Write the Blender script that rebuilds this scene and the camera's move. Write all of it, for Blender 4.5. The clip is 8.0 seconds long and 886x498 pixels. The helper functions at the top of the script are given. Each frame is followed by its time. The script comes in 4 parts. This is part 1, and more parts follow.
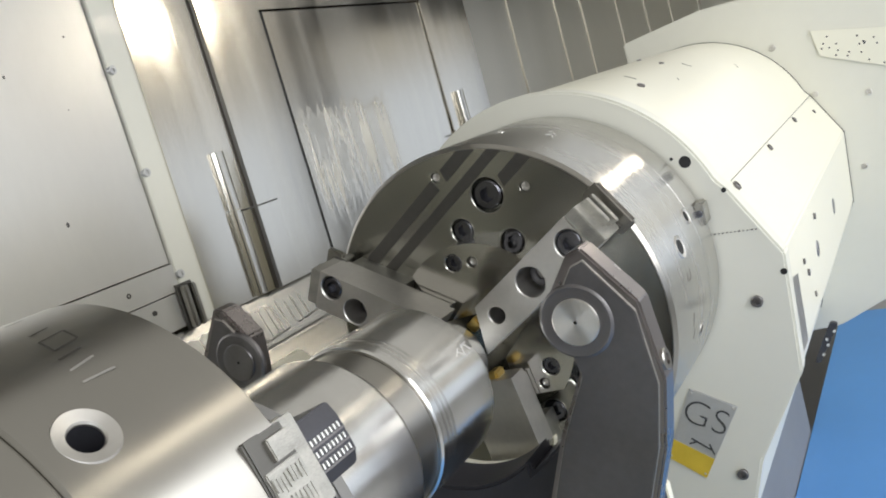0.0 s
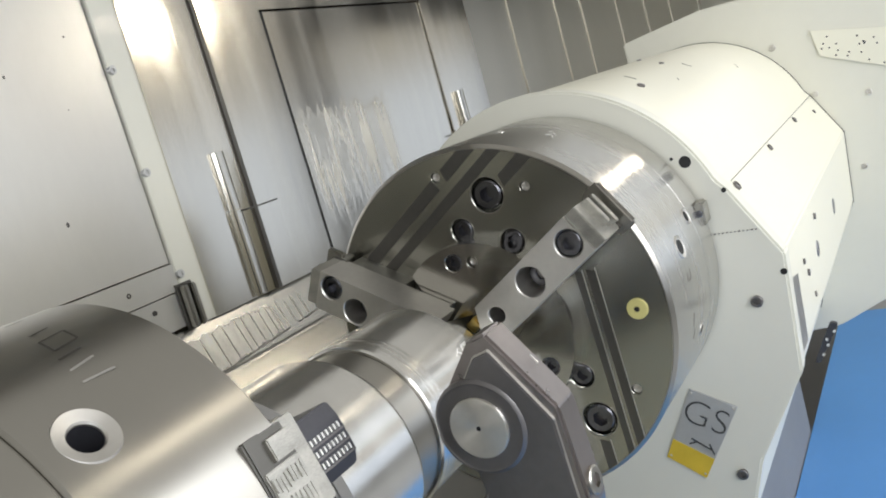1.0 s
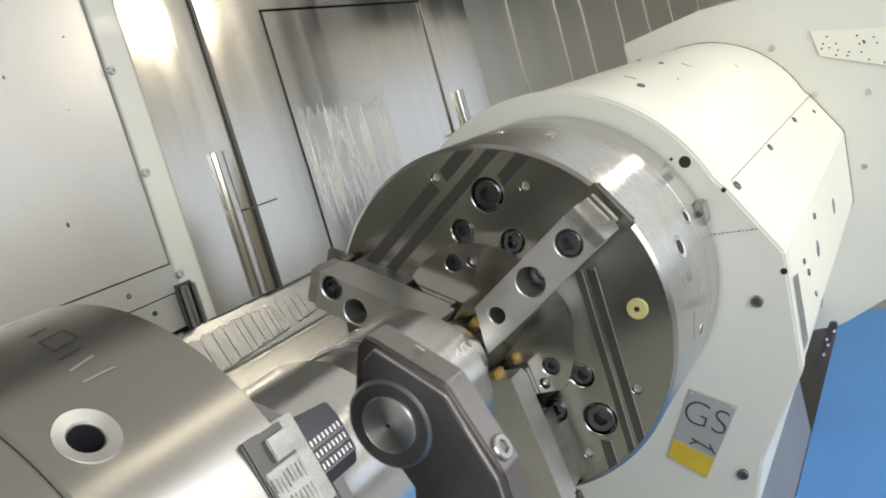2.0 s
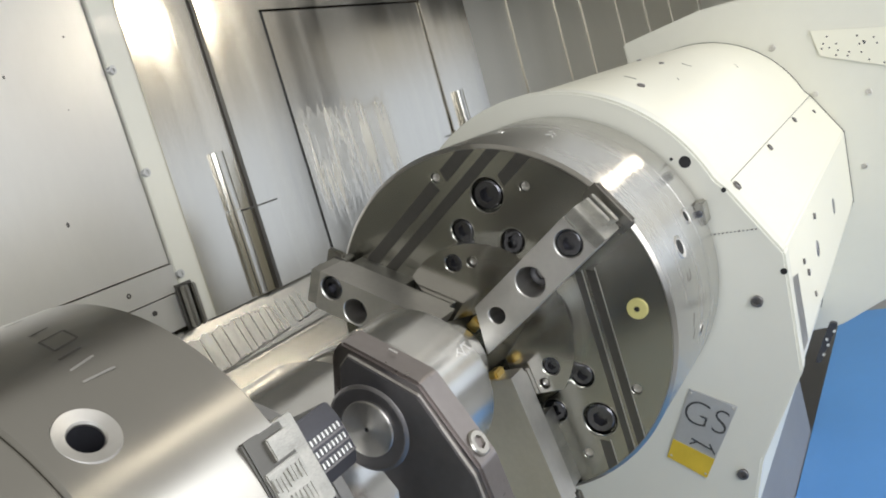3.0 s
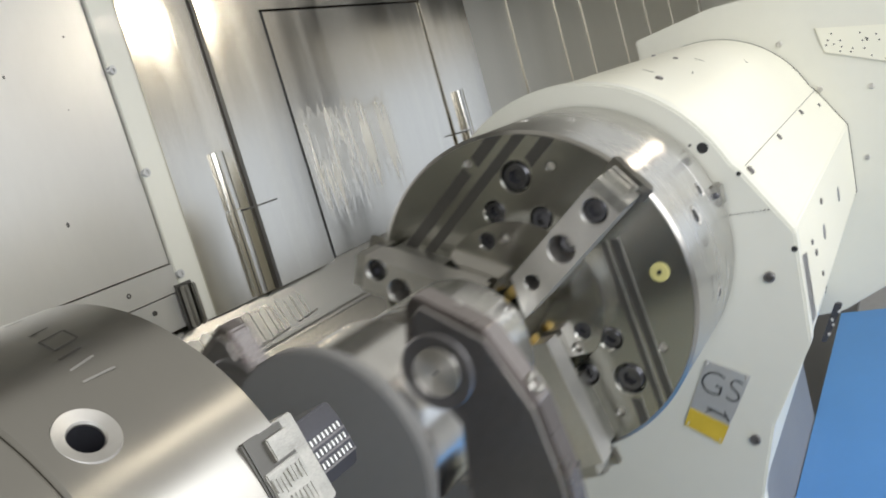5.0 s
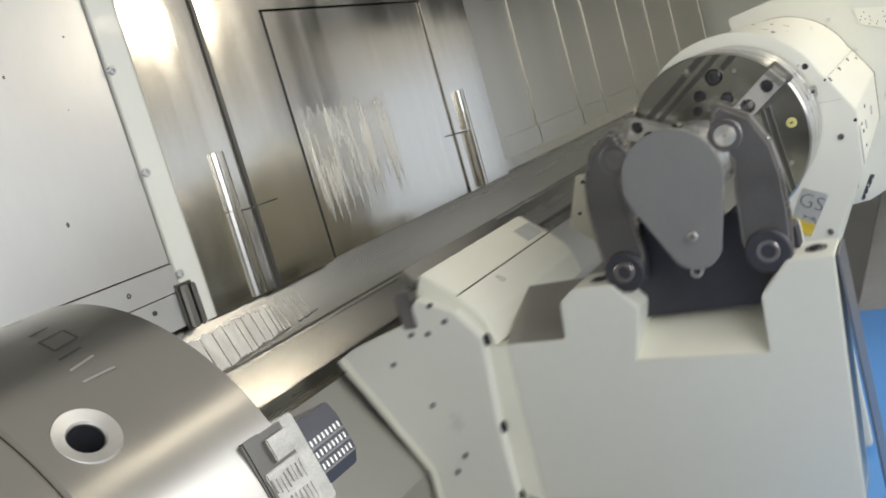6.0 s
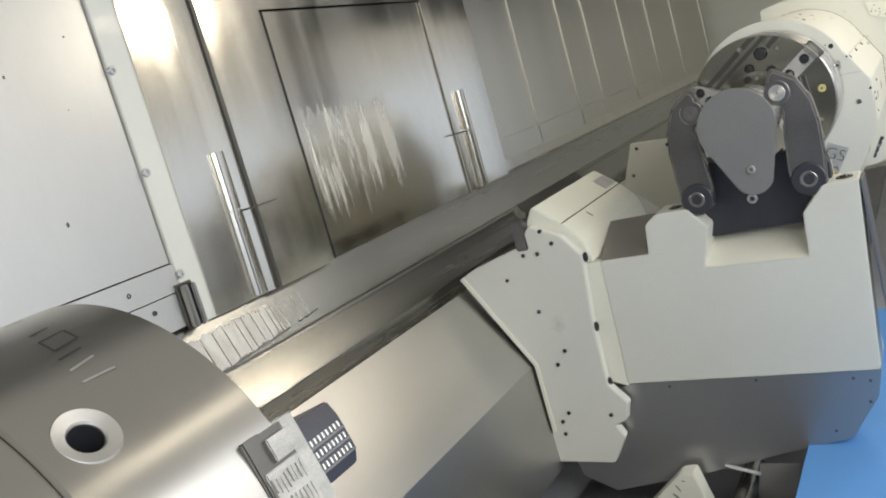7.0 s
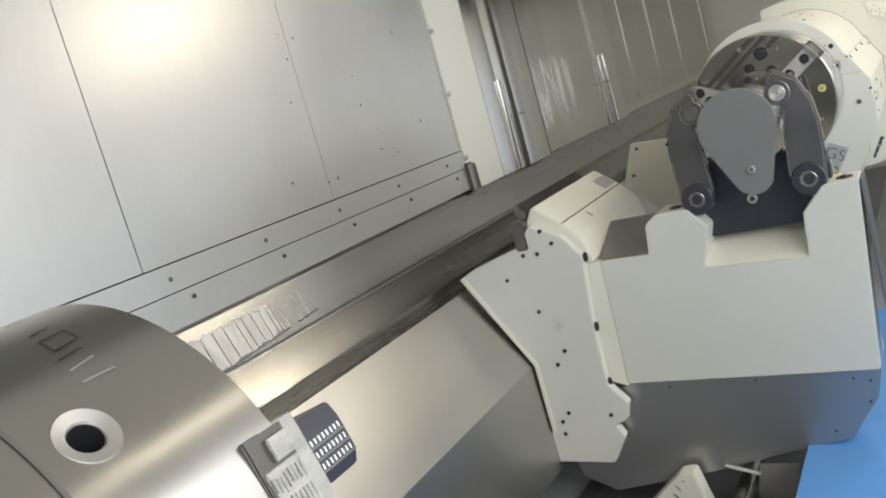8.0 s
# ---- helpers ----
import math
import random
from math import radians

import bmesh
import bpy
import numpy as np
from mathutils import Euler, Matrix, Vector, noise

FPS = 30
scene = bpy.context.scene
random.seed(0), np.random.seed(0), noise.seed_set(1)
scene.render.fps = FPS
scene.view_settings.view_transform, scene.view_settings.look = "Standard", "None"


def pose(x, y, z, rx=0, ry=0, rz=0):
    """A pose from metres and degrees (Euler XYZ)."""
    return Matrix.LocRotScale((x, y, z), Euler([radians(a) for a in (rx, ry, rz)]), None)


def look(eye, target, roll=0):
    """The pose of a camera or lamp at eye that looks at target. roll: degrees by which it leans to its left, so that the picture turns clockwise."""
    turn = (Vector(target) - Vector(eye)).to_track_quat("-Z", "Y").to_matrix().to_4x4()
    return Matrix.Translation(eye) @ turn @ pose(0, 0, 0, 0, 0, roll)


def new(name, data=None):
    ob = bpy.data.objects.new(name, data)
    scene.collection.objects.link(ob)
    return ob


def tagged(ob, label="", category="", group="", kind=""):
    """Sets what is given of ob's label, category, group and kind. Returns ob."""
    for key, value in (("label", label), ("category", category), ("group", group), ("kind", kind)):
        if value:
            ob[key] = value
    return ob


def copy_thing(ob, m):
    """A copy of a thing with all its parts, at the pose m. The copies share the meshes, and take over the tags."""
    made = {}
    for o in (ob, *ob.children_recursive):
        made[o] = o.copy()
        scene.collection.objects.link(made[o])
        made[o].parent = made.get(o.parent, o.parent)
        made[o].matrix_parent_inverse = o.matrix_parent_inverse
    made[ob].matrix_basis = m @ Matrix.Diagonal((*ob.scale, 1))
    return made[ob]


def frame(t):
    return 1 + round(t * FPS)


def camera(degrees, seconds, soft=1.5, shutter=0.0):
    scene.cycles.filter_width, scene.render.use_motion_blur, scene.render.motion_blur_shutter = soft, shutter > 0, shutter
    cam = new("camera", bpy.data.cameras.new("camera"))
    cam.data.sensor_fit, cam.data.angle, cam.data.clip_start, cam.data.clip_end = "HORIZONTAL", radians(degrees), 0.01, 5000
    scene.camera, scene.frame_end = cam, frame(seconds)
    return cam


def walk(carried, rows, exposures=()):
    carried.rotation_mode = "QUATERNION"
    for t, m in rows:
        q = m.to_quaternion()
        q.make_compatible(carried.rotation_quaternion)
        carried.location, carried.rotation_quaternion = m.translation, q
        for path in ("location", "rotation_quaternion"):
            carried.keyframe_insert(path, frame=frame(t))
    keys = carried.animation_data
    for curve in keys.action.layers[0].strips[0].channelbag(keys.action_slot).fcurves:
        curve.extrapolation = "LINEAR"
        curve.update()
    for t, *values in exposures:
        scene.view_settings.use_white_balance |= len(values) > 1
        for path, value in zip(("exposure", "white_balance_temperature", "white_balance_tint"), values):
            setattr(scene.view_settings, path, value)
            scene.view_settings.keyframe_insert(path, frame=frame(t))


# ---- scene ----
# ---- camera ----
EYE = Vector((0.0, -0.481, 1.354))
RIGHT = Vector((0.4701, -0.8401, -0.2708))
AHEAD = Vector((0.8399, 0.5200, -0.1552)).normalized()
RIGHT = (RIGHT - AHEAD * RIGHT.dot(AHEAD)).normalized()
ABOVE = RIGHT.cross(AHEAD)
VIEW = Matrix.Translation(EYE) @ Matrix((RIGHT, ABOVE, -AHEAD)).transposed().to_4x4()
cam = camera(54.36, 8.0, soft=1.9, shutter=0.5)
walk(cam, [(0.0, VIEW), (8.0, VIEW)])

# ---- world and lights ----
world = bpy.data.worlds.new("hall_light")
scene.world = world
world.use_nodes = True
wn, wl = world.node_tree.nodes, world.node_tree.links
w_co = wn.new("ShaderNodeTexCoord")
w_sep = wn.new("ShaderNodeSeparateXYZ")
w_ramp = wn.new("ShaderNodeValToRGB")
ramp_stops = w_ramp.color_ramp.elements
ramp_stops[0].position, ramp_stops[0].color = 0.395, (0.30, 0.30, 0.30, 1)
ramp_stops[1].position, ramp_stops[1].color = 0.82, (0.55, 0.54, 0.51, 1)
# brighter bands at set heights, added to shape reflections in the steel
for stop, tint in ((0.425, (0.80, 0.87, 0.98)), (0.488, (0.90, 0.99, 1.13)), (0.512, (0.90, 0.99, 1.13)), (0.538, (0.58, 0.555, 0.49)), (0.595, (0.60, 0.58, 0.53)), (0.615, (0.95, 1.0, 1.05)), (0.68, (0.95, 1.0, 1.05)), (0.72, (0.56, 0.55, 0.52))):
    ramp_stops.new(stop).color = (*tint, 1)
w_half = wn.new("ShaderNodeMath")
w_half.operation = "MULTIPLY_ADD"
w_half.inputs[1].default_value, w_half.inputs[2].default_value = 0.5, 0.5
wl.new(w_co.outputs["Generated"], w_sep.inputs[0])
wl.new(w_sep.outputs["Z"], w_half.inputs[0])
wl.new(w_half.outputs[0], w_ramp.inputs[0])
wl.new(w_ramp.outputs[0], wn["Background"].inputs[0])
wn["Background"].inputs[1].default_value = 0.95
scene.view_settings.exposure = 0.0


def area_lamp(name, m, sx, sy, watts, color):
    data = bpy.data.lights.new(name, "AREA")
    data.shape, data.size, data.size_y, data.energy, data.color = "RECTANGLE", sx, sy, watts, color
    ob = new(name, data)
    ob.matrix_world = m
    return ob


# the weak lamp at x 1.35 is added, unseen, for highlights on near cylinders
for lamp_x, watts in ((3.35, 7.0), (1.35, 0.6)):
    area_lamp("work_lamp_light", Matrix.Translation((lamp_x, -0.885, 2.190)) @ Matrix.Rotation(radians(42), 4, "X"), 0.66, 0.10, watts, (1.0, 0.90, 0.73))
# area lamp added in mid-air outside the door, standing in for daylight
area_lamp("door_fill", look((0.5, -2.5, 2.0), (1.2, 0.2, 1.0)), 4.0, 1.5, 88, (0.945, 0.965, 1.0))

# ---- materials ----


def material(name, base, rough=0.5, metal=0.0, vary=0.1, scale=8.0, bump=0.0, stretch=(1, 1, 1), grain=0.0, rvary=0.0, coat=0.0, stain=None, stain_at=0.62, aniso=0.0):
    """Principled surface with fine grain (stretched noise) and a broad variation; stain is a second colour in blotches."""
    m = bpy.data.materials.new(name)
    m.use_nodes = True
    n, l = m.node_tree.nodes, m.node_tree.links
    b = n["Principled BSDF"]
    b.inputs["Metallic"].default_value = metal
    b.inputs["Roughness"].default_value = rough
    b.inputs["Coat Weight"].default_value = coat
    if aniso:
        b.inputs["Anisotropic"].default_value = aniso
        b.inputs["Anisotropic Rotation"].default_value = 0.25
        tan = n.new("ShaderNodeTangent")
        tan.direction_type, tan.axis = "RADIAL", "X"
        l.new(tan.outputs[0], b.inputs["Tangent"])
    tc = n.new("ShaderNodeTexCoord")
    mp = n.new("ShaderNodeMapping")
    mp.inputs["Scale"].default_value = stretch
    l.new(tc.outputs["Object"], mp.inputs["Vector"])
    fine = n.new("ShaderNodeTexNoise")
    fine.inputs["Scale"].default_value = scale * 14
    fine.inputs["Detail"].default_value = 6
    l.new(mp.outputs["Vector"], fine.inputs["Vector"])
    broad = n.new("ShaderNodeTexNoise")
    broad.inputs["Scale"].default_value = scale
    broad.inputs["Detail"].default_value = 3
    l.new(mp.outputs["Vector"], broad.inputs["Vector"])
    add = n.new("ShaderNodeMath")
    add.operation = "MULTIPLY_ADD"
    add.inputs[1].default_value = 0.5 if grain == 0 else grain
    l.new(fine.outputs["Fac"], add.inputs[0])
    l.new(broad.outputs["Fac"], add.inputs[2])
    ramp = n.new("ShaderNodeMapRange")
    ramp.inputs["From Min"].default_value, ramp.inputs["From Max"].default_value = 0.45, 1.05
    ramp.inputs["To Min"].default_value, ramp.inputs["To Max"].default_value = 1 - vary, 1 + vary
    l.new(add.outputs[0], ramp.inputs["Value"])
    mul = n.new("ShaderNodeVectorMath")
    mul.operation = "SCALE"
    mul.inputs[0].default_value = base
    l.new(ramp.outputs[0], mul.inputs["Scale"])
    colour = mul.outputs[0]
    if stain:
        blot = n.new("ShaderNodeTexNoise")
        blot.inputs["Scale"].default_value = scale * 2.3
        blot.inputs["Detail"].default_value = 5
        l.new(mp.outputs["Vector"], blot.inputs["Vector"])
        cut = n.new("ShaderNodeMapRange")
        cut.inputs["From Min"].default_value, cut.inputs["From Max"].default_value = stain_at, stain_at + 0.08
        l.new(blot.outputs["Fac"], cut.inputs["Value"])
        mix = n.new("ShaderNodeMix")
        mix.data_type = "RGBA"
        mix.inputs[7].default_value = (*stain, 1)
        l.new(cut.outputs[0], mix.inputs[0])
        l.new(colour, mix.inputs[6])
        colour = mix.outputs[2]
    l.new(colour, b.inputs["Base Color"])
    if rvary:
        rr = n.new("ShaderNodeMapRange")
        rr.inputs["From Min"].default_value, rr.inputs["From Max"].default_value = 0.45, 1.05
        rr.inputs["To Min"].default_value, rr.inputs["To Max"].default_value = max(0.03, rough - rvary), rough + rvary
        l.new(add.outputs[0], rr.inputs["Value"])
        l.new(rr.outputs[0], b.inputs["Roughness"])
    if bump:
        bp = n.new("ShaderNodeBump")
        bp.inputs["Strength"].default_value = bump
        bp.inputs["Distance"].default_value = 0.002
        l.new(add.outputs[0], bp.inputs["Height"])
        l.new(bp.outputs[0], b.inputs["Normal"])
    return m


STEEL_SHEET = material("brushed_sheet_steel", (0.66, 0.63, 0.565), 0.20, 1.0, 0.10, 2.2, 0.015, (5, 5, 0.22), 0.3, 0.07)
STEEL_SLAT = material("dull_sheet_steel", (0.58, 0.555, 0.49), 0.33, 1.0, 0.05, 2.2, 0.01, (3, 3, 0.3), 0.3, 0.05)
STEEL_HUB = material("lapped_hub_steel", (0.62, 0.605, 0.565), 0.17, 1.0, 0.06, 9.0, 0.005, (1, 1, 1), 0.4, 0.03)
STEEL_DOOR = material("satin_sheet_steel", (0.66, 0.645, 0.605), 0.34, 0.75, 0.05, 2.0, 0.02, (2, 2, 0.8), 0.3, 0.04)
STEEL_BED = material("way_cover_steel", (0.35, 0.34, 0.31), 0.28, 1.0, 0.10, 3.0, 0.015, (0.3, 5, 5), 0.2, 0.05)
# base lifted above the bed's, standing in for reflected hall light
STEEL_WAY = material("brightened_way_cover_steel", (0.55, 0.54, 0.51), 0.36, 1.0, 0.04, 2.0, 0.004, (0.5, 3, 3), 0.15, 0.02)
BARE_BASE = material("bare_cast_base", (0.29, 0.29, 0.29), 0.55, 0.2, 0.10, 4.0, 0.05, (1, 1, 1), 0.4, 0.05)
STEEL_TURNED = material("turned_steel", (0.41, 0.395, 0.36), 0.30, 1.0, 0.03, 3.0, 0.0, (6, 0.8, 0.8), 0.25, 0.02, aniso=0.75)
STEEL_FACE = material("ground_steel_face", (0.41, 0.405, 0.365), 0.24, 1.0, 0.05, 9.0, 0.01, (1, 1, 1), 0.4, 0.02, aniso=0.25)
STEEL_RIM = material("polished_rim_steel", (0.66, 0.65, 0.62), 0.27, 1.0, 0.05, 4.0, 0.01, (6, 0.8, 0.8), 0.3, 0.03, aniso=0.75)
STEEL_POLISHED = material("polished_journal_steel", (0.74, 0.73, 0.70), 0.21, 1.0, 0.06, 4.0, 0.01, (9, 0.8, 0.8), 0.5, 0.04, aniso=0.5)
STEEL_JAW = material("milled_jaw_steel", (0.66, 0.64, 0.60), 0.42, 1.0, 0.10, 12.0, 0.04, (1, 1, 1), 0.5, 0.08)
STEEL_DARK = material("dark_steel", (0.21, 0.20, 0.20), 0.40, 0.9, 0.15, 10.0, 0.04, (1, 1, 1), 0.5, 0.08)
# dark tone painted in for the shade in grooves, slots and gaps
STEEL_GROOVE = material("dark_groove_steel", (0.13, 0.125, 0.115), 0.45, 0.9, 0.1, 10.0)
BLACK_BOLT = material("black_oxide_bolt", (0.15, 0.15, 0.165), 0.27, 1.0, 0.2, 40.0)
# black painted in for the shade inside bores and gaps; also colours rubber
BLACK_HOLE = material("black_bore_shade_and_rubber", (0.02, 0.02, 0.02), 0.6, 0.3, 0.2, 40.0)
PAINT_CREAM = material("cream_machine_paint", (0.80, 0.78, 0.655), 0.38, 0.0, 0.04, 3.0, 0.03, (1, 1, 1), 0.3, 0.05, 0.15, (0.60, 0.58, 0.50), 0.70)
PAINT_GREY = material("pale_grey_machine_paint", (0.70, 0.69, 0.605), 0.42, 0.0, 0.04, 3.0, 0.03, (1, 1, 1), 0.3, 0.05, 0.1, (0.55, 0.54, 0.48), 0.70)
PAINT_BLUE = material("blue_machine_paint", (0.13, 0.36, 0.78), 0.45, 0.0, 0.06, 3.0, 0.02, (1, 1, 1), 0.3, 0.05)
PLATE_GREY = material("dark_grey_panel", (0.25, 0.25, 0.265), 0.38, 0.8, 0.08, 4.0, 0.03, (1, 1, 1), 0.4, 0.06)
ARM = material("browned_steel", (0.34, 0.31, 0.30), 0.30, 1.0, 0.12, 10.0, 0.04, (1, 1, 1), 0.5, 0.07)
SHEET_GREY = material("grey_brushed_sheet", (0.45, 0.445, 0.44), 0.40, 0.9, 0.04, 2.0, 0.0, (1, 2, 1), 0.3, 0.04)
PLATE_WARM = material("warm_grey_plate", (0.44, 0.42, 0.385), 0.42, 0.7, 0.10, 6.0, 0.03, (1, 1, 1), 0.4, 0.06)
FLANGE = material("matt_cast_flange", (0.235, 0.23, 0.22), 0.65, 0.3, 0.06, 8.0, 0.03)
PIN = material("bright_pin_steel", (0.80, 0.79, 0.76), 0.48, 0.85, 0.08, 20.0, 0.03)
STEEL_WORN = material("worn_milled_steel", (0.41, 0.40, 0.365), 0.38, 1.0, 0.28, 30.0, 0.35, (1, 1, 3), 0.6, 0.1)
INSERT = material("dark_insert_steel", (0.07, 0.07, 0.08), 0.45, 0.6, 0.1, 20.0, 0.05)
# real crust, its base lifted to carry part of the lamp's glow
CRUST = material("cracked_lit_coolant_crust", (0.93, 0.91, 0.85), 0.40, 0.65, 0.2, 14.0, 0.5, (2.5, 1, 0.8), 0.5, 0.1, stain=(0.20, 0.18, 0.15), stain_at=0.68)
PIN_END = material("faced_pin_steel", (0.90, 0.87, 0.81), 0.36, 1.0, 0.06, 20.0, 0.03, aniso=0.8)
SHADED_PIN = material("shaded_pin_steel", (0.30, 0.29, 0.29), 0.35, 1.0, 0.1, 20.0, 0.03, aniso=0.7)


def smeared(source):
    """Sheet steel with a patch of dried coolant runs between two heights."""
    m = source.copy()
    m.name = "coolant_smeared_sheet_steel"
    n, l = m.node_tree.nodes, m.node_tree.links
    shader = n["Principled BSDF"]
    tc = n.new("ShaderNodeTexCoord")
    sep = n.new("ShaderNodeSeparateXYZ")
    l.new(tc.outputs["Object"], sep.inputs[0])

    def noise(scale, stretch, detail):
        mp = n.new("ShaderNodeMapping")
        mp.inputs["Scale"].default_value = stretch
        l.new(tc.outputs["Object"], mp.inputs["Vector"])
        t = n.new("ShaderNodeTexNoise")
        t.inputs["Scale"].default_value, t.inputs["Detail"].default_value = scale, detail
        l.new(mp.outputs[0], t.inputs["Vector"])
        return t.outputs["Fac"]

    def calc(op, a, c, d=0.0):
        q = n.new("ShaderNodeMath")
        q.operation = op
        for k, v in enumerate((a, c, d)):
            if isinstance(v, float):
                q.inputs[k].default_value = v
            else:
                l.new(v, q.inputs[k])
        return q.outputs[0]

    def ramp(v, lo, hi):
        q = n.new("ShaderNodeMapRange")
        q.interpolation_type = "SMOOTHSTEP"
        q.inputs["From Min"].default_value, q.inputs["From Max"].default_value = lo, hi
        l.new(v, q.inputs["Value"])
        return q.outputs[0]

    ragged = noise(9.0, (6, 6, 0.1), 3)
    height = calc("MULTIPLY_ADD", ragged, 0.14, sep.outputs["Z"])
    drop = calc("MULTIPLY_ADD", ragged, -0.36, sep.outputs["Z"])
    patch = calc("MULTIPLY", ramp(height, 1.525, 1.49), ramp(drop, 0.97, 1.08))
    patch = calc("MULTIPLY", patch, ramp(sep.outputs["X"], 1.88, 1.90))
    patch = calc("MULTIPLY", patch, ramp(sep.outputs["X"], 2.42, 2.33))
    streak = ramp(noise(17.0, (1.6, 1.6, 0.16), 4), 0.44, 0.62)
    core = ramp(noise(21.0, (1.5, 1.5, 0.16), 4), 0.57, 0.63)
    wide = calc("MULTIPLY", patch, calc("MULTIPLY_ADD", streak, 0.55, 0.25))
    bright = calc("MULTIPLY", patch, core)
    amount = calc("MAXIMUM", wide, calc("MULTIPLY", bright, 0.95))
    old = shader.inputs["Base Color"].links[0].from_socket
    mix = n.new("ShaderNodeMix")
    mix.data_type = "RGBA"
    mix.inputs[7].default_value = (0.74, 0.71, 0.62, 1)
    l.new(amount, mix.inputs[0])
    l.new(old, mix.inputs[6])
    l.new(mix.outputs[2], shader.inputs["Base Color"])
    l.new(calc("MULTIPLY_ADD", amount, -0.65, 1.0), shader.inputs["Metallic"])
    rough = shader.inputs["Roughness"].links[0].from_socket
    l.new(calc("MULTIPLY_ADD", amount, 0.18, rough), shader.inputs["Roughness"])
    bp = n.new("ShaderNodeBump")
    bp.inputs["Strength"].default_value, bp.inputs["Distance"].default_value = 0.5, 0.003
    l.new(amount, bp.inputs["Height"])
    l.new(bp.outputs[0], shader.inputs["Normal"])
    return m


STEEL_SMEARED = smeared(STEEL_SHEET)
BRASS = material("brass", (0.62, 0.46, 0.16), 0.38, 1.0, 0.15, 30.0)
YELLOW = material("yellow_plastic", (0.62, 0.56, 0.22), 0.5, 0.0, 0.08, 30.0)
YELLOW_TAPE = material("yellow_tape", (0.62, 0.44, 0.04), 0.5, 0.0, 0.1, 30.0)
ALU = material("aluminium_plate", (0.55, 0.55, 0.54), 0.45, 0.6, 0.08, 30.0)
INK = material("marker_ink", (0.06, 0.06, 0.06), 0.6)
ENGRAVE = material("engraved_mark", (0.22, 0.21, 0.19), 0.5, 0.8)
LAMP_GLASS = material("lit_lamp_glass", (0.9, 0.88, 0.8), 0.3)
lamp_shader = LAMP_GLASS.node_tree.nodes["Principled BSDF"]
lamp_shader.inputs["Emission Color"].default_value = (1.0, 0.9, 0.74, 1)
lamp_shader.inputs["Emission Strength"].default_value = 3.0
CONCRETE = material("pale_concrete", (0.42, 0.425, 0.43), 0.55, 0.0, 0.15, 2.0, 0.1)

# ---- mesh helpers ----


def finish(name, bm, mat, parent=None, label="", smooth=True):
    me = bpy.data.meshes.new(name)
    bmesh.ops.recalc_face_normals(bm, faces=bm.faces[:])
    bm.to_mesh(me)
    bm.free()
    me.materials.append(mat)
    if smooth:
        me.shade_smooth()
        me.set_sharp_from_angle(angle=radians(32))
    ob = new(name, me)
    if smooth and len(me.polygons) > 6:
        wm = ob.modifiers.new("normals", "WEIGHTED_NORMAL")
        wm.keep_sharp = True
    if parent:
        ob.parent = parent
    if label:
        ob["label"] = label
    return ob


def part(name, bm, mat, parent, label=""):
    return finish(name, bm, mat, parent, label)


def box(x0, x1, y0, y1, z0, z1, bevel=0.0):
    bm = bmesh.new()
    bmesh.ops.create_cube(bm, size=1.0, matrix=Matrix.Translation(((x0 + x1) / 2, (y0 + y1) / 2, (z0 + z1) / 2)) @ Matrix.Diagonal((x1 - x0, y1 - y0, z1 - z0, 1)))
    if bevel:
        bmesh.ops.bevel(bm, geom=bm.edges[:], offset=bevel, segments=2, affect="EDGES")
    return bm


def turned(profile, seg=72):
    """A body of revolution about the X axis through the origin: profile of (x, radius)."""
    bm = bmesh.new()
    rings = []
    for x, r in profile:
        if r < 1e-6:
            rings.append([bm.verts.new((x, 0, 0))])
        else:
            rings.append([bm.verts.new((x, r * math.cos(2 * math.pi * i / seg), r * math.sin(2 * math.pi * i / seg))) for i in range(seg)])
    for a, b in zip(rings, rings[1:]):
        for i in range(seg):
            j = (i + 1) % seg
            if len(a) == 1 and len(b) > 1:
                bm.faces.new((a[0], b[i], b[j]))
            elif len(b) == 1 and len(a) > 1:
                bm.faces.new((a[i], a[j], b[0]))
            elif len(a) > 1:
                bm.faces.new((a[i], a[j], b[j], b[i]))
    return bm


def prism(outline, x0, x1, bevel=0.0):
    """An outline of (y, z) drawn out along X."""
    bm = bmesh.new()
    a = [bm.verts.new((x0, y, z)) for y, z in outline]
    b = [bm.verts.new((x1, y, z)) for y, z in outline]
    bm.faces.new(a)
    bm.faces.new(b[::-1])
    n = len(a)
    for i in range(n):
        bm.faces.new((a[i], b[i], b[(i + 1) % n], a[(i + 1) % n]))
    bmesh.ops.recalc_face_normals(bm, faces=bm.faces[:])
    if bevel:
        bmesh.ops.bevel(bm, geom=bm.edges[:], offset=bevel, segments=2, affect="EDGES")
    return bm


def upright(outline, z0, z1, bevel=0.0):
    """An outline of (x, y) drawn up along Z."""
    bm = bmesh.new()
    a = [bm.verts.new((x, y, z0)) for x, y in outline]
    b = [bm.verts.new((x, y, z1)) for x, y in outline]
    n = len(a)
    bm.faces.new(a)
    bm.faces.new(b[::-1])
    for i in range(n):
        bm.faces.new((a[i], b[i], b[(i + 1) % n], a[(i + 1) % n]))
    if bevel:
        bmesh.ops.bevel(bm, geom=bm.edges[:], offset=bevel, segments=1, affect="EDGES")
    return bm


def shifted(bm, m):
    bmesh.ops.transform(bm, matrix=m, verts=bm.verts[:])
    return bm


def joined(*bms):
    out = bmesh.new()
    for bm in bms:
        me = bpy.data.meshes.new("tmp")
        bm.to_mesh(me)
        bm.free()
        out.from_mesh(me)
        bpy.data.meshes.remove(me)
    return out


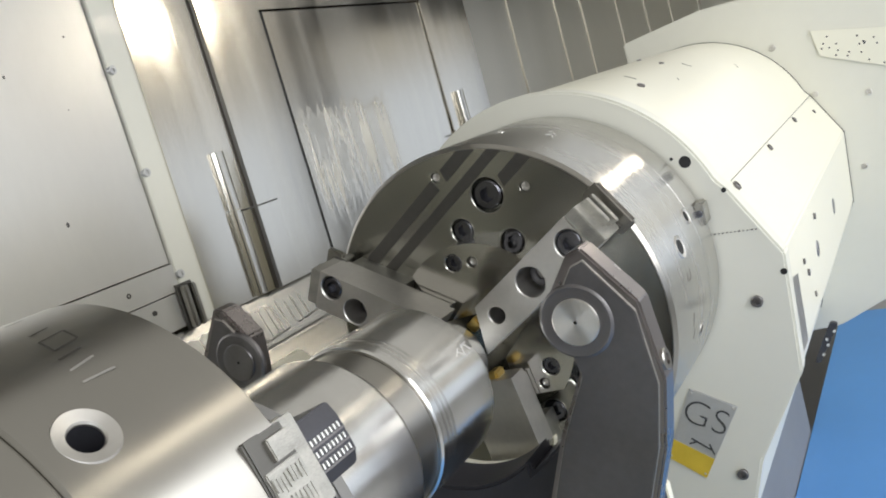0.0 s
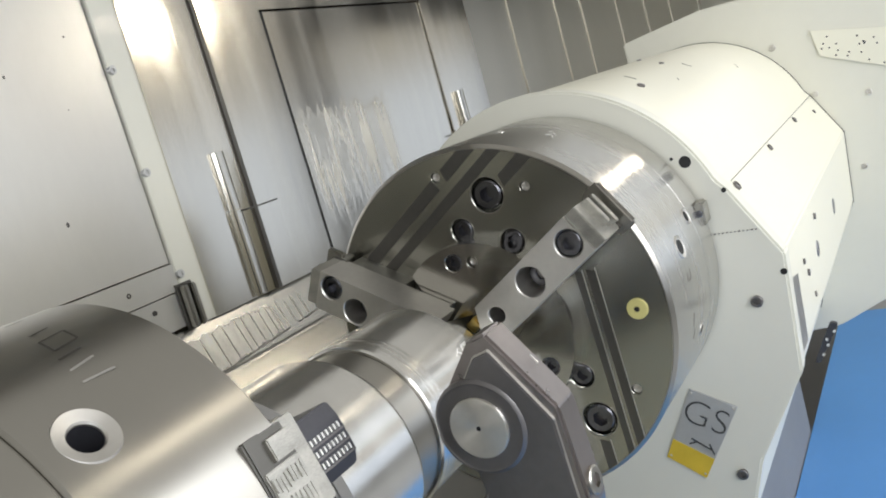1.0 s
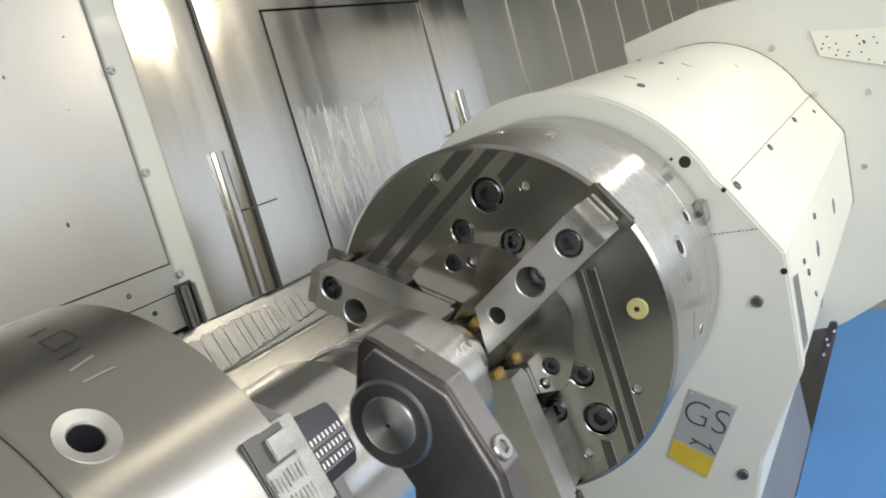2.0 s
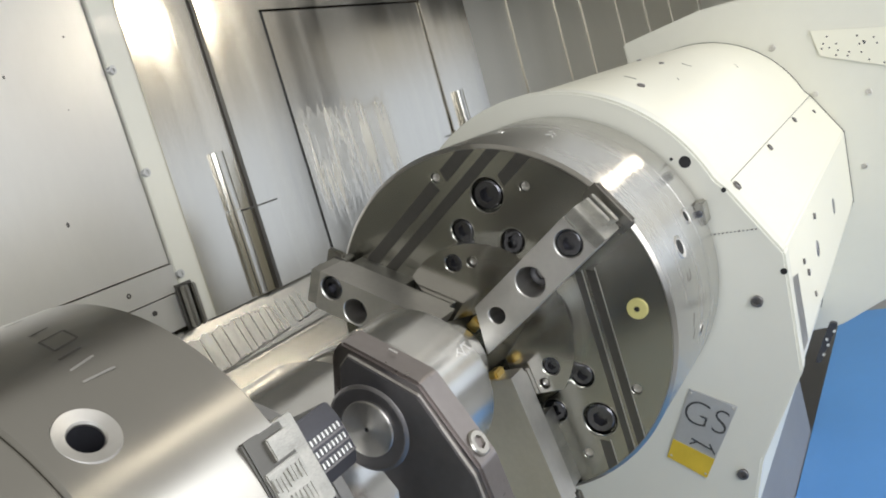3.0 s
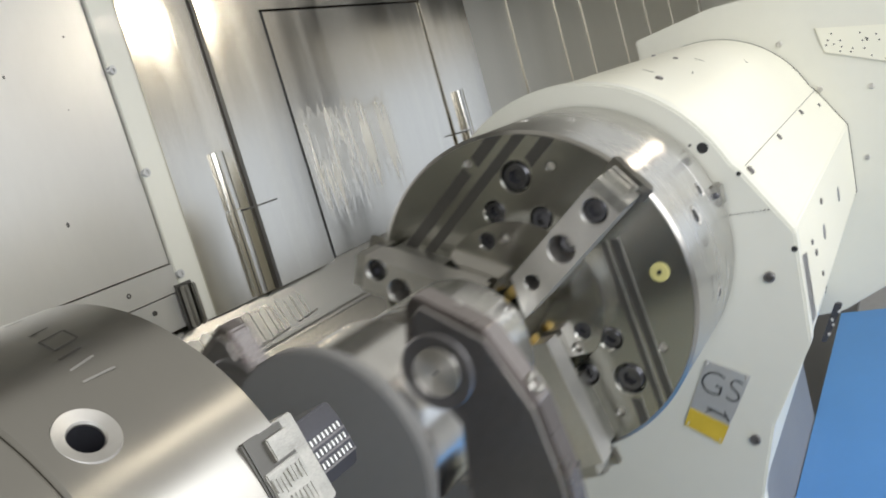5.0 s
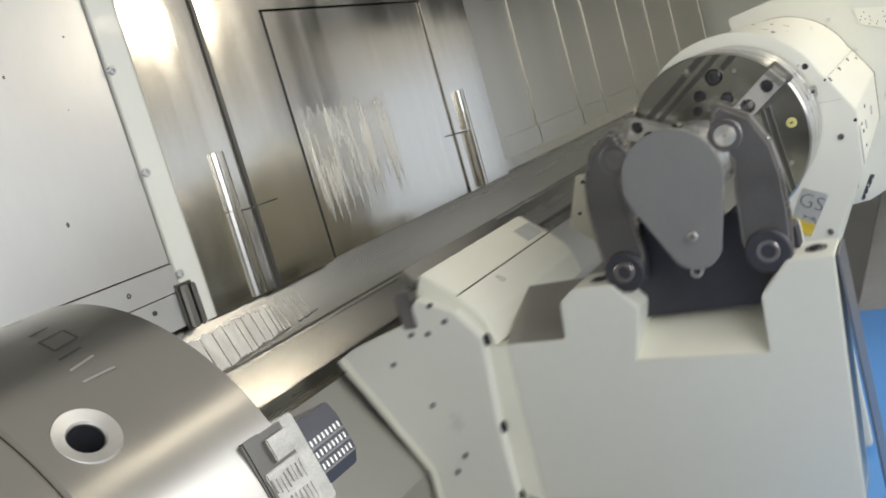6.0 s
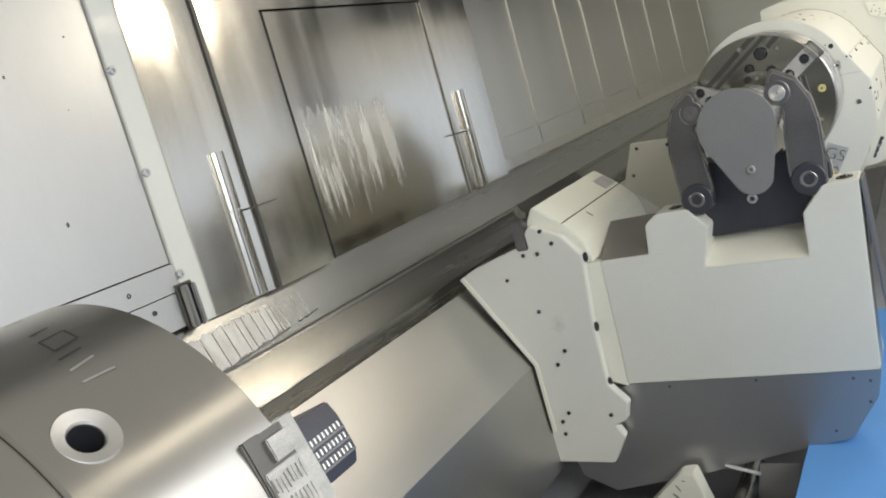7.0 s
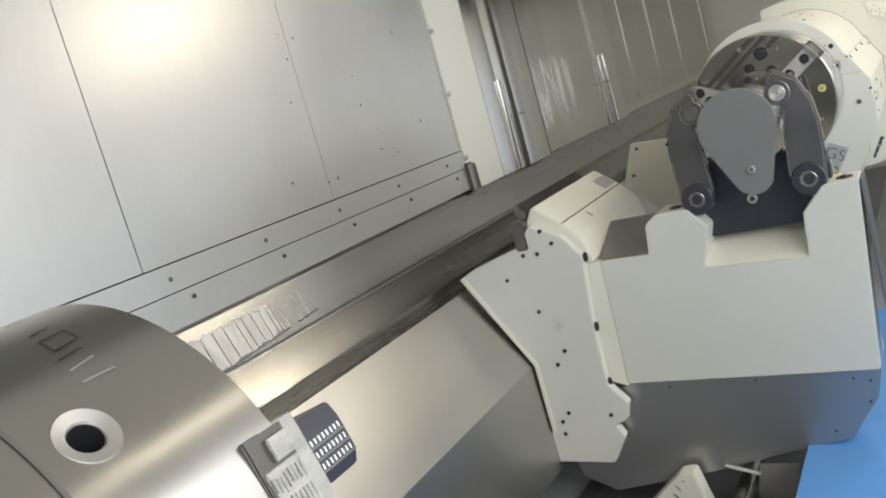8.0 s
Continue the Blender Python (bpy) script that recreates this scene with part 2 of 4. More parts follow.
def arc(cy, cz, r, a0, a1, n):
    return [(cy + r * math.cos(radians(a0 + (a1 - a0) * i / n)), cz + r * math.sin(radians(a0 + (a1 - a0) * i / n))) for i in range(n + 1)]


def bolt_bm(r, depth=0.004, proud=0.0):
    """A socket-head cap screw facing -X, its face at x = -proud, hexagon socket sunk."""
    h, p = r * 0.54, proud + r * 0.22
    bm = turned([(depth, r * 0.98), (-p + r * 0.10, r * 0.98), (-p, r * 0.86)], 18)
    ring = [v for v in bm.verts if abs(v.co.x + p) < 1e-7]
    ring.sort(key=lambda v: math.atan2(v.co.z, v.co.y))
    lip = [bm.verts.new((-p, h * math.cos(math.atan2(ring[3 * k + 1].co.z, ring[3 * k + 1].co.y)), h * math.sin(math.atan2(ring[3 * k + 1].co.z, ring[3 * k + 1].co.y)))) for k in range(6)]
    low = [bm.verts.new((v.co.x + r * 0.5, v.co.y * 0.96, v.co.z * 0.96)) for v in lip]
    for k in range(6):
        n = (k + 1) % 6
        bm.faces.new((ring[3 * k], ring[3 * k + 1], lip[k]))
        bm.faces.new((ring[3 * k + 1], ring[3 * k + 2], lip[k]))
        bm.faces.new((ring[3 * k + 2], ring[3 * n], lip[n], lip[k]))
        bm.faces.new((lip[k], lip[n], low[n], low[k]))
    bm.faces.new(low)
    return bm


def drilled(outline, holes, x0, x1, depth):
    """An outline of (y, z) drawn out along X, with blind holes (y, z, r[, depth]) sunk into its -X face."""
    bm = bmesh.new()
    front = [bm.verts.new((x0, y, z)) for y, z in outline]
    back = [bm.verts.new((x1, y, z)) for y, z in outline]
    n = len(front)
    edges = [bm.edges.new((front[i], front[(i + 1) % n])) for i in range(n)]
    for i in range(n):
        bm.faces.new((front[i], back[i], back[(i + 1) % n], front[(i + 1) % n]))
    bm.faces.new(back)
    for y, z, r, depth in [(*h, depth)[:4] for h in holes]:
        m = 28 if r < 0.05 else 96
        a = [2 * math.pi * k / m for k in range(m)]
        rim = [bm.verts.new((x0, y + r * math.cos(t), z + r * math.sin(t))) for t in a]
        neck = [bm.verts.new((x0 + min(r * 0.10, 0.0014), y + (r - min(r * 0.07, 0.001)) * math.cos(t), z + (r - min(r * 0.07, 0.001)) * math.sin(t))) for t in a]
        floor = [bm.verts.new((x0 + depth, y + (r - min(r * 0.07, 0.001)) * math.cos(t), z + (r - min(r * 0.07, 0.001)) * math.sin(t))) for t in a]
        edges += [bm.edges.new((rim[k], rim[(k + 1) % m])) for k in range(m)]
        for p, q in ((rim, neck), (neck, floor)):
            for k in range(m):
                bm.faces.new((p[k], p[(k + 1) % m], q[(k + 1) % m], q[k]))
        bm.faces.new(floor)
    bmesh.ops.triangle_fill(bm, use_beauty=True, edges=edges)
    return bm


def aimed(place, direction):
    """A pose whose -X axis points along direction."""
    return Matrix.Translation(place) @ (-Vector(direction)).to_track_quat("X", "Z").to_matrix().to_4x4()


AX = 1.10          # height of the spindle axis

# ---- structure ----


def screw_at(place, direction, r, parent, mat=None):
    return part("screw", shifted(bolt_bm(r, 0.003, r * 0.35), aimed(place, direction)), mat or BLACK_BOLT, parent)


WALL_Y = 1.05


def structure():
    # floor colour lightened so that the steel reflects it bright
    tagged(finish("floor", box(-6, 9, -5, 1.6, -0.12, 0.0), CONCRETE), "light grey concrete workshop floor, lightened to brighten reflections", "floor", kind="structure")
    tagged(finish("wall_north", box(-3, 8, 1.16, 1.22, 0.0, 2.6), STEEL_SHEET), "bare sheet steel back wall of the machine", "wall", kind="structure")
    # strip added across the gap to turn its black shade grey
    tagged(finish("bed_gap_strip", box(-1.1, 7.3, 0.9235, 0.9775, 0.735, 0.774), STEEL_BED), "narrow steel strip added in the gap beside the way cover to lighten its shade", "machine bed", kind="structure")
    # wall is added; its cream brightens what the cover slats reflect
    tagged(finish("wall_east", box(7.4, 7.46, -0.9, 1.16, 0.0, 2.249), PAINT_CREAM), "far end wall of the machine, made cream to brighten the slats' reflections", "wall", kind="structure")
    tagged(finish("ceiling", box(-1.2, 7.46, 0.25, 1.16, 2.25, 2.30), STEEL_DOOR), "satin steel roof sheet of the machine", "ceiling", kind="structure")
    # unseen front enclosure beyond the open sliding door, and the end wall behind the fixed headstock, added to darken
    # reflections
    front = joined(box(4.45, 7.46, -0.94, -0.90, 0.0, 0.60), box(4.45, 4.85, -0.94, -0.90, 0.601, 2.049), box(7.2, 7.46, -0.94, -0.90, 0.601, 2.049), box(4.45, 7.46, -0.94, -0.90, 2.05, 2.3), box(-2.999, 4.449, -0.94, -0.906, 2.22, 2.3))
    tagged(finish("wall_south", front, BARE_BASE), "unseen bare grey front panel with a window and a door header, set to shape reflections", "wall", kind="structure")
    tagged(finish("ceiling_front", box(4.45, 7.46, -0.94, 0.249, 2.25, 2.30), BARE_BASE), "unseen bare grey roof sheet behind the front panel, added to darken reflections", "ceiling", kind="structure")
    tagged(finish("wall_end", box(-3.06, -3.0, -0.94, 1.22, 0.0, 2.3), BARE_BASE), "unseen bare grey near end wall, added to darken reflections", "wall", kind="structure")
    # sloped way cover strips between the wall and the carriage ways
    tagged(finish("wall_skirt", box(-2.5, 7.3, 1.075, 1.10, 1.0, 2.25), STEEL_SHEET), "plain sheet steel backing behind the sliding covers", "wall", kind="structure")
    bm = prism([(1.12, 1.034), (1.046, 1.034), (1.004, 0.916), (0.996, 0.913), (0.993, 0.906), (0.998, 0.901), (0.952, 0.818), (0.953, 0.814), (0.978, 0.806), (0.978, 0.66), (1.12, 0.66)], -1.1, 7.3, 0.0015)
    tagged(finish("bed_upper_slope", bm, STEEL_BED), "sloped steel bed strip stained by coolant below the wall", "machine bed", kind="structure")
    bm = prism([(0.925, 0.778), (0.752, 0.505), (0.745, 0.15), (0.90, 0.15), (0.90, 0.70), (0.922, 0.765)], -1.1, 7.3, 0.002)
    tagged(finish("bed_way_cover", bm, STEEL_WAY), "folded steel way cover along the machine bed", "way cover", kind="structure")
    film = bmesh.new()
    rng = random.Random(4)
    up = lambda d: (1.046 - 0.044 * d / 0.122 - 0.0012, 1.034 - d)
    step = 0.0036
    top = lambda i: 0.024 + 0.003 * math.sin(i * 0.45) + 0.003 * math.sin(i * 1.7) + 0.003 * rng.random() + 0.00022 * max(0, i - 30)
    end = lambda i: 0.113 - 0.0002 * i + 0.002 * math.sin(i * 0.31) - 0.004 * rng.random() ** 2
    strips = [(-20, -9), (-8, 2), (3, 12), (13, 24), (25, 30), (31, 39), (40, 47), (48, 54), (55, 58), (60, 61), (66, 67), (74, 75), (82, 83), (90, 91)]
    for lo, hi in strips:
        line = [(1.36 + step * i, top(i), end(i)) for i in range(lo, hi + 1)]
        pairs = [[film.verts.new((x, *up(d))) for d in (a, c)] for x, a, c in line]
        for p, q in zip(pairs, pairs[1:]):
            film.faces.new((p[0], q[0], q[1], p[1]))
    bmesh.ops.solidify(film, geom=film.faces[:], thickness=0.0010)
    rim = bmesh.new()
    for lo, hi in ((-14, 66), (76, 100)):
        line = [(1.36 + step * i, 0.113 - 0.0002 * i + 0.001 * rng.random(), 0.0018 + 0.003 * rng.random()) for i in range(lo, hi + 1)]
        pairs = [[rim.verts.new((x, *up(d))) for d in (a, a + c)] for x, a, c in line]
        for p, q in zip(pairs, pairs[1:]):
            rim.faces.new((p[0], q[0], q[1], p[1]))
    bmesh.ops.solidify(rim, geom=rim.faces[:], thickness=0.0006)
    tagged(finish("dark_line", rim, ENGRAVE), "dark line below the dried coolant on the slope", "oil stain", kind="stuff")
    tagged(finish("coolant_crust", film, CRUST), "pale cracked crust of dried coolant, brightened for the lamp's glow on the slope", "coolant residue", kind="stuff")
    tagged(finish("chip_tray", box(-1.1, 3.47, -0.75, 0.0, 0.0, 0.18), PAINT_BLUE), "blue painted steel chip tray along the bed", "chip tray", kind="structure")
    tagged(finish("bed_front", box(-1.5, 7.3, 0.004, 0.74, 0.0, 0.02), PLATE_GREY), "dark grey steel bed base of the machine", "machine bed", kind="structure")


structure()


def work_lamp():
    lamp = new("work_lamp")
    tagged(lamp, "long machine work lamp with a glowing glass front", "work lamp")
    tilt = Matrix.Translation((3.35, -0.885, 2.190)) @ Matrix.Rotation(radians(42), 4, "X")
    part("housing", shifted(box(-0.36, 0.36, -0.075, 0.075, 0.013, 0.060, 0.006), tilt), PAINT_GREY, lamp)
    part("bracket", box(3.25, 3.45, -0.905, -0.899, 2.22, 2.28, 0.002), PAINT_GREY, lamp)
    part("diffuser", shifted(box(-0.34, 0.34, -0.060, 0.060, 0.004, 0.0125, 0.002), tilt), LAMP_GLASS, lamp, "glowing warm white glass")
    # unseen second lamp body, added to go with the extra light
    copy_thing(lamp, Matrix.Translation((-2.0, 0, 0)))


work_lamp()

# ---- back wall cover plates ----


def cover_plates():
    """Telescopic cover: returns the sheets that slide and their travel."""
    z0, z1 = 1.035, 2.2
    y = WALL_Y
    slide = new("sliding_cover")
    tagged(slide, "brushed steel sliding cover with a pale screwed edge strip", "machine cover")
    # long flat sheets on the near side, with seams
    for x0, x1 in ((-2.6, -0.19), (-0.187, 0.5282), (0.53, 1.327)):
        part("sheet", box(x0, x1, y - 0.004, y, 1.19, z1), STEEL_DOOR, slide)
    part("bottom_rail", box(-2.6, 1.327, y - 0.012, y, 1.125, 1.187), STEEL_DOOR, slide)
    part("lower_rail", box(-2.6, 1.327, y - 0.010, y, 1.045, 1.122), STEEL_DOOR, slide)
    part("edge_strip", box(1.330, 1.620, y - 0.013, y, z0, z1, 0.002), PAINT_GREY, slide)
    for z in (1.16, 1.396, 1.626, 1.86):
        part("screw", shifted(bolt_bm(0.010, 0.004, 0.006), aimed((1.338, y - 0.012, z), (0, -1, 0))), ALU, slide)
    for k in range(2):
        part("hinge_bar", box(1.316 + 0.022 * k, 1.330 + 0.022 * k, y - 0.040, y - 0.021, 1.036, 1.135, 0.003), STEEL_TURNED, slide)
    part("hinge_block", box(1.312, 1.356, y - 0.0205, y - 0.0125, 1.036, 1.14), STEEL_GROOVE, slide)
    rng = random.Random(21)
    for k in range(16):
        x, z, r = 0.35 + 0.98 * rng.random(), 1.22 + 0.55 * rng.random(), 0.0015 + 0.0025 * rng.random()
        part("speck", shifted(turned([(-0.0003, 0.0), (-0.0002, r), (0.001, r * 1.05)], 9), aimed((x, y - 0.004, z), (0, -1, 0)) @ Matrix.Diagonal((1, 1, 0.6 + rng.random(), 1))), STEEL_GROOVE, slide)
    for k in range(9):
        for z in (1.156, 1.10):
            part("rail_screw", shifted(bolt_bm(0.0055, 0.003, 0.001), aimed((-1.45 + 0.33 * k + (0.05 if z < 1.12 else 0), y - 0.012, z), (0, -1, 0))), STEEL_GROOVE, slide)
    # folded plate that slides over the strip
    leaf = new("folded_cover")
    tagged(leaf, "folded brushed steel cover leaf with a rounded bead", "machine cover")
    fold = [(1.401, y - 0.0135), (1.401, y - 0.018), (1.50, y - 0.020), (1.542, y - 0.018), (1.548, y - 0.017), (1.612, y - 0.026), (1.622, y - 0.034), (1.70, y - 0.036), (1.858, y - 0.032), (1.860, y - 0.0135)]
    part("folded_plate", upright(fold, z0, z1), STEEL_SHEET, leaf)
    # dark strip laid over the fold's step in place of valley shade
    part("fold_shade", box(1.6105, 1.6235, y - 0.0362, y - 0.010, z0, z1), STEEL_GROOVE, leaf, "dark strip for the shaded valley along the fold")
    mid = new("middle_cover_plate")
    tagged(mid, "wide brushed steel cover plate smeared with dried coolant", "machine cover")
    part("sheet", box(1.872, 2.76, y + 0.002, y + 0.008, z0, 1.735), STEEL_SMEARED, mid, "lower sheet streaked with pale dried coolant")
    part("upper_sheet", box(1.85, 2.76, y - 0.006, y + 0.001, 1.74, z1), STEEL_SHEET, mid)
    # black strip painted in for the dark gap beside the sheet
    part("gap_shade", box(1.868, 1.9065, y - 0.002, y + 0.0019, z0, 1.735), BLACK_HOLE, mid, "black strip for the shaded gap along the edge")
    fold = [(2.765, y + 0.008), (2.765, y - 0.006), (2.79, y - 0.008), (2.818, y - 0.009), (2.822, y - 0.005), (2.878, y - 0.005), (2.93, y - 0.0065), (3.10, y - 0.006), (3.10, y + 0.008)]
    part("folded_plate", upright(fold, z0, z1), STEEL_SHEET, mid)
    # ridges added so that their round shape yields the folds' bright streaks
    for x0, owner in ((1.556, leaf), (2.850, mid)):
        for name, half, lo, hi in (("bead", 0.024, z0 + 0.004, 1.253), ("upper_bead", 0.0225, 1.257, 1.40)):
            ridge = [(x0 + half * math.cos(radians(a)), y - 0.022 - 0.010 * math.sin(radians(a))) for a in range(0, 181, 12)]
            part(name, upright(ridge + [(x0 - half, y - 0.003), (x0 + half, y - 0.003)], lo, hi), STEEL_SHEET, owner, "rounded ridge added to catch the fold's highlight")
            part("bead_groove", box(x0 - half * 0.55, x0 - half * 0.55 + 0.003, y - 0.0312, y - 0.020, lo, hi), STEEL_GROOVE, owner)
    crack = lambda name, x0, x1, z, owner: part(name, box(x0, x1, y - 0.0375, y - 0.001, z, z + 0.004), STEEL_GROOVE, owner)
    crack("joint", 1.585, 1.70, 1.246, leaf)
    crack("joint", 2.765, 2.822, 1.250, mid)
    x = 3.11
    for i, w in enumerate((0.445, 0.56, 0.37, 0.60, 0.58, 0.62, 0.9)):
        plate = new("cover_slat")
        tagged(plate, "narrow brushed steel telescopic cover slat", "machine cover", "telescopic slats")
        part("sheet", box(x, x + w - 0.008, y + 0.0185, y + 0.0225, 1.09, z1), STEEL_SLAT, plate)
        part("foot", box(x - 0.004, x + w - 0.016, y + 0.0095, y + 0.018, 1.085, 1.172, 0.002), STEEL_SLAT, plate)
        part("foot_lip", box(x + w - 0.012, x + w - 0.0055, y + 0.0085, y + 0.018, 1.080, 1.176, 0.002), STEEL_SLAT, plate)
        part("lip", box(x + w - 0.010, x + w - 0.0065, y + 0.0105, y + 0.018, 1.177, z1, 0.001), STEEL_SLAT, plate)
        x += w
    return slide, leaf, mid


slide, leaf, mid = cover_plates()

# ---- near chuck ----


NEAR = (0.03, 1.13)


def turn(a):
    return Matrix.Rotation(radians(a), 4, "X")


def near_chuck():
    c = new("near_chuck")
    c.location = (0, *NEAR)
    tagged(c, "turned steel lathe chuck with an engraved rim and stepped jaw", "lathe chuck")
    r = 0.169
    # body with a bored oil port through its rim
    at_x, at_a, wide = 0.254, radians(136.3), 0.0176
    rows = [(0.226 + 0.006 * i, r) for i in range(21)]
    bm = turned([(0.224, 0.0), (0.224, r - 0.002)] + rows + [(0.350, r - 0.004), (0.350, 0.10), (0.30, 0.10), (0.30, 0.0)], 160)
    near_port = lambda v: math.hypot(v.co.x - at_x, r * math.remainder(math.atan2(v.co.z, v.co.y) - at_a, 2 * math.pi)) < wide + 0.0008
    bmesh.ops.delete(bm, geom=[f for f in bm.faces if any(near_port(v) for v in f.verts)], context="FACES")
    gap = [e for e in bm.edges if e.is_boundary]
    ring = [bm.verts.new((at_x + wide * math.cos(q), r * math.cos(at_a + wide * math.sin(q) / r), r * math.sin(at_a + wide * math.sin(q) / r))) for q in (2 * math.pi * i / 40 for i in range(40))]
    ring = [bm.edges.new((ring[i], ring[(i + 1) % 40])) for i in range(40)]
    bmesh.ops.bridge_loops(bm, edges=gap + ring)
    part("body", bm, STEEL_TURNED, c)
    part("rear_ring", turned([(-0.35, 0.0), (-0.35, r), (0.2205, r), (0.2225, r - 0.003), (0.2238, r - 0.003), (0.2238, 0.0)], 160), STEEL_TURNED, c)
    # countersunk oil port on the rim
    part("oil_port", shifted(turned([(0.010, 0.0178), (0.0, 0.0180), (-0.0010, 0.0172), (0.0006, 0.0104), (0.0020, 0.0094), (0.026, 0.0090), (0.026, 0.0)], 48), turn(136.3) @ Matrix.Translation((0.254, r - 0.0008, 0)) @ Matrix.Rotation(radians(-90), 4, "Z")), STEEL_JAW, c, "bright countersunk bush with an open bore")
    # dark lining put in for the shade down the bore
    part("bore", shifted(turned([(0.0030, 0.0092), (0.0255, 0.0088), (0.0255, 0.0)], 40), turn(136.3) @ Matrix.Translation((0.254, r - 0.0008, 0)) @ Matrix.Rotation(radians(-90), 4, "Z")), INSERT, c, "bore lining darkened for the shade inside")
    # engraved strokes, as bars; two are bright, painted for the highlight on them
    strokes = [(0.2772, 0.2985, 125.9, 125.95), (0.2790, 0.2973, 121.9, 120.7), (0.2815, 0.2985, 117.8, 116.9), (0.2865, 0.3050, 114.6, 113.4), (0.2885, 0.3070, 109.4, 108.4), (0.2865, 0.2885, 114.6, 109.4), (0.3050, 0.3070, 113.4, 108.4), (0.2915, 0.3060, 105.3, 104.4), (0.3036, 0.3156, 92.0, 91.8)]
    for x0, x1, a0, a1 in strokes:
        n = 6
        bm = bmesh.new()
        top = []
        dx, da = x1 - x0, radians(a1 - a0) * r
        ln = math.hypot(dx, da)
        ox, oa = -da / ln * 0.0009, dx / ln * 0.0009 / r
        for i in range(n + 1):
            x, a = x0 + dx * i / n, radians(a0 + (a1 - a0) * i / n)
            top.append([bm.verts.new((x + s * ox, (r + 0.00035) * math.cos(a + s * oa), (r + 0.00035) * math.sin(a + s * oa))) for s in (-1, 1)])
        for p, q in zip(top, top[1:]):
            bm.faces.new((p[0], q[0], q[1], p[1]))
        bmesh.ops.solidify(bm, geom=bm.faces[:], thickness=0.0005)
        part("engraved_bar", bm, PIN if a0 > 118.5 else ENGRAVE, c)
    # stepped jaw; length along +Y before turning
    t = turn(163.5)
    jaw = part("jaw", shifted(box(0.349, 0.3735, 0.06, 0.157, -0.030, 0.029, 0.0012), t), STEEL_WORN, c, "milled steel jaw with a worn face")
    # dark block, barely proud of the rim, painted for the foot's shadow gap
    part("dark_slot", shifted(box(0.3165, 0.3495, 0.10, 0.1697, -0.0300, 0.0478), t), STEEL_GROOVE, jaw)
    part("foot", shifted(box(0.3195, 0.3490, 0.08, 0.1722, -0.0095, 0.0465, 0.0008), t), STEEL_WORN, jaw)
    part("key", shifted(box(0.3300, 0.3496, 0.10, 0.1745, -0.0255, -0.0118, 0.0008), t), STEEL_WORN, jaw)
    rng = random.Random(8)
    for row in range(3):
        for i in range(8):
            x, z = 0.3205 + i * 0.0035, -0.006 + row * 0.013 + 0.002 * rng.random()
            part("serration", shifted(box(x, x + 0.0016, 0.165, 0.1727 + 0.0008 * rng.random(), z, z + 0.008 + 0.003 * rng.random(), 0.0003), t), STEEL_WORN, jaw)
    # dark piece put in for the shade beside the key
    part("key_shade", shifted(box(0.3180, 0.3305, 0.15, 0.1706, -0.0310, 0.0120), t), STEEL_GROOVE, jaw)
    part("lower_step", shifted(box(0.3490, 0.3780, 0.06, 0.1480, 0.0300, 0.0480, 0.0010), t), STEEL_WORN, jaw)
    insert = part("grip_insert", shifted(prism([(0.085, -0.021), (0.150, -0.021), (0.153, -0.010), (0.153, 0.014), (0.147, 0.024), (0.085, 0.024)], 0.3736, 0.412, 0.0012), t), INSERT, c, "dark serrated grip insert")
    for row in range(3):
        for i in range(8):
            x = 0.3765 + i * 0.0041
            part("tooth", shifted(box(x, x + 0.0017, 0.1526, 0.1542, -0.0068 + row * 0.0080, -0.0030 + row * 0.0080), t), PIN, insert)
        part("rail", shifted(box(0.3745, 0.411, 0.1526, 0.1533, -0.0022 + row * 0.0080, -0.0008 + row * 0.0080), t), STEEL_DARK, insert)
    return c


near_chuck()


def near_headstock():
    h = new("near_headstock")
    tagged(h, "unseen cream headstock that carries the engraved chuck, widened to brighten reflections", "headstock")
    # out of view; width picked so the far chuck reflects pale paint
    part("housing", box(-1.5, -0.352, -0.22, 0.72, 0.021, 1.40, 0.01), PAINT_CREAM, h)


near_headstock()

# ---- far chuck ----
CHUCK_X = 0.836
JAW_AT = 147.7


def polar(r, a):
    return r * math.cos(radians(a)), r * math.sin(radians(a))


# bolts on the face: radius, angle, head radius, for each third of the face
FACE_BOLTS = (((0.1545, 103.8, 0.0205), (0.1159, 87.3, 0.0150), (0.1079, 119.3, 0.0150)),
              ((0.1574, 230.6, 0.0205), (0.1150, 216.8, 0.0150), (0.1193, 245.9, 0.0150)),
              ((0.1560, -20.0, 0.0205), (0.1150, -34.0, 0.0150), (0.1130, -6.0, 0.0150)))
FACE_HOLES = ((0.1827, 83.5), (0.1723, 119.1), (0.1753, 210.8), (0.1790, 245.0), (0.179, -38.0), (0.175, -4.0))
# grooves: jaw, the two edges of each as distances from that jaw's axis, the inner end and the outer one (none: the rim)
GROOVES = ((0, -0.1660, -0.1510, -0.085, 0.0725), (0, -0.1660, -0.1510, 0.0865, None), (0, -0.1410, -0.1285, -0.075, None), (0, -0.1130, -0.0990, 0.134, None),
           (1, -0.1400, -0.1300, -0.045, None), (1, -0.1250, -0.1170, -0.045, None), (1, -0.1000, -0.0880, 0.150, None),
           (2, -0.1400, -0.1300, -0.050, None), (2, -0.1244, -0.1165, -0.050, None))


def out_end(outline):
    return outline[1][0] - 0.003


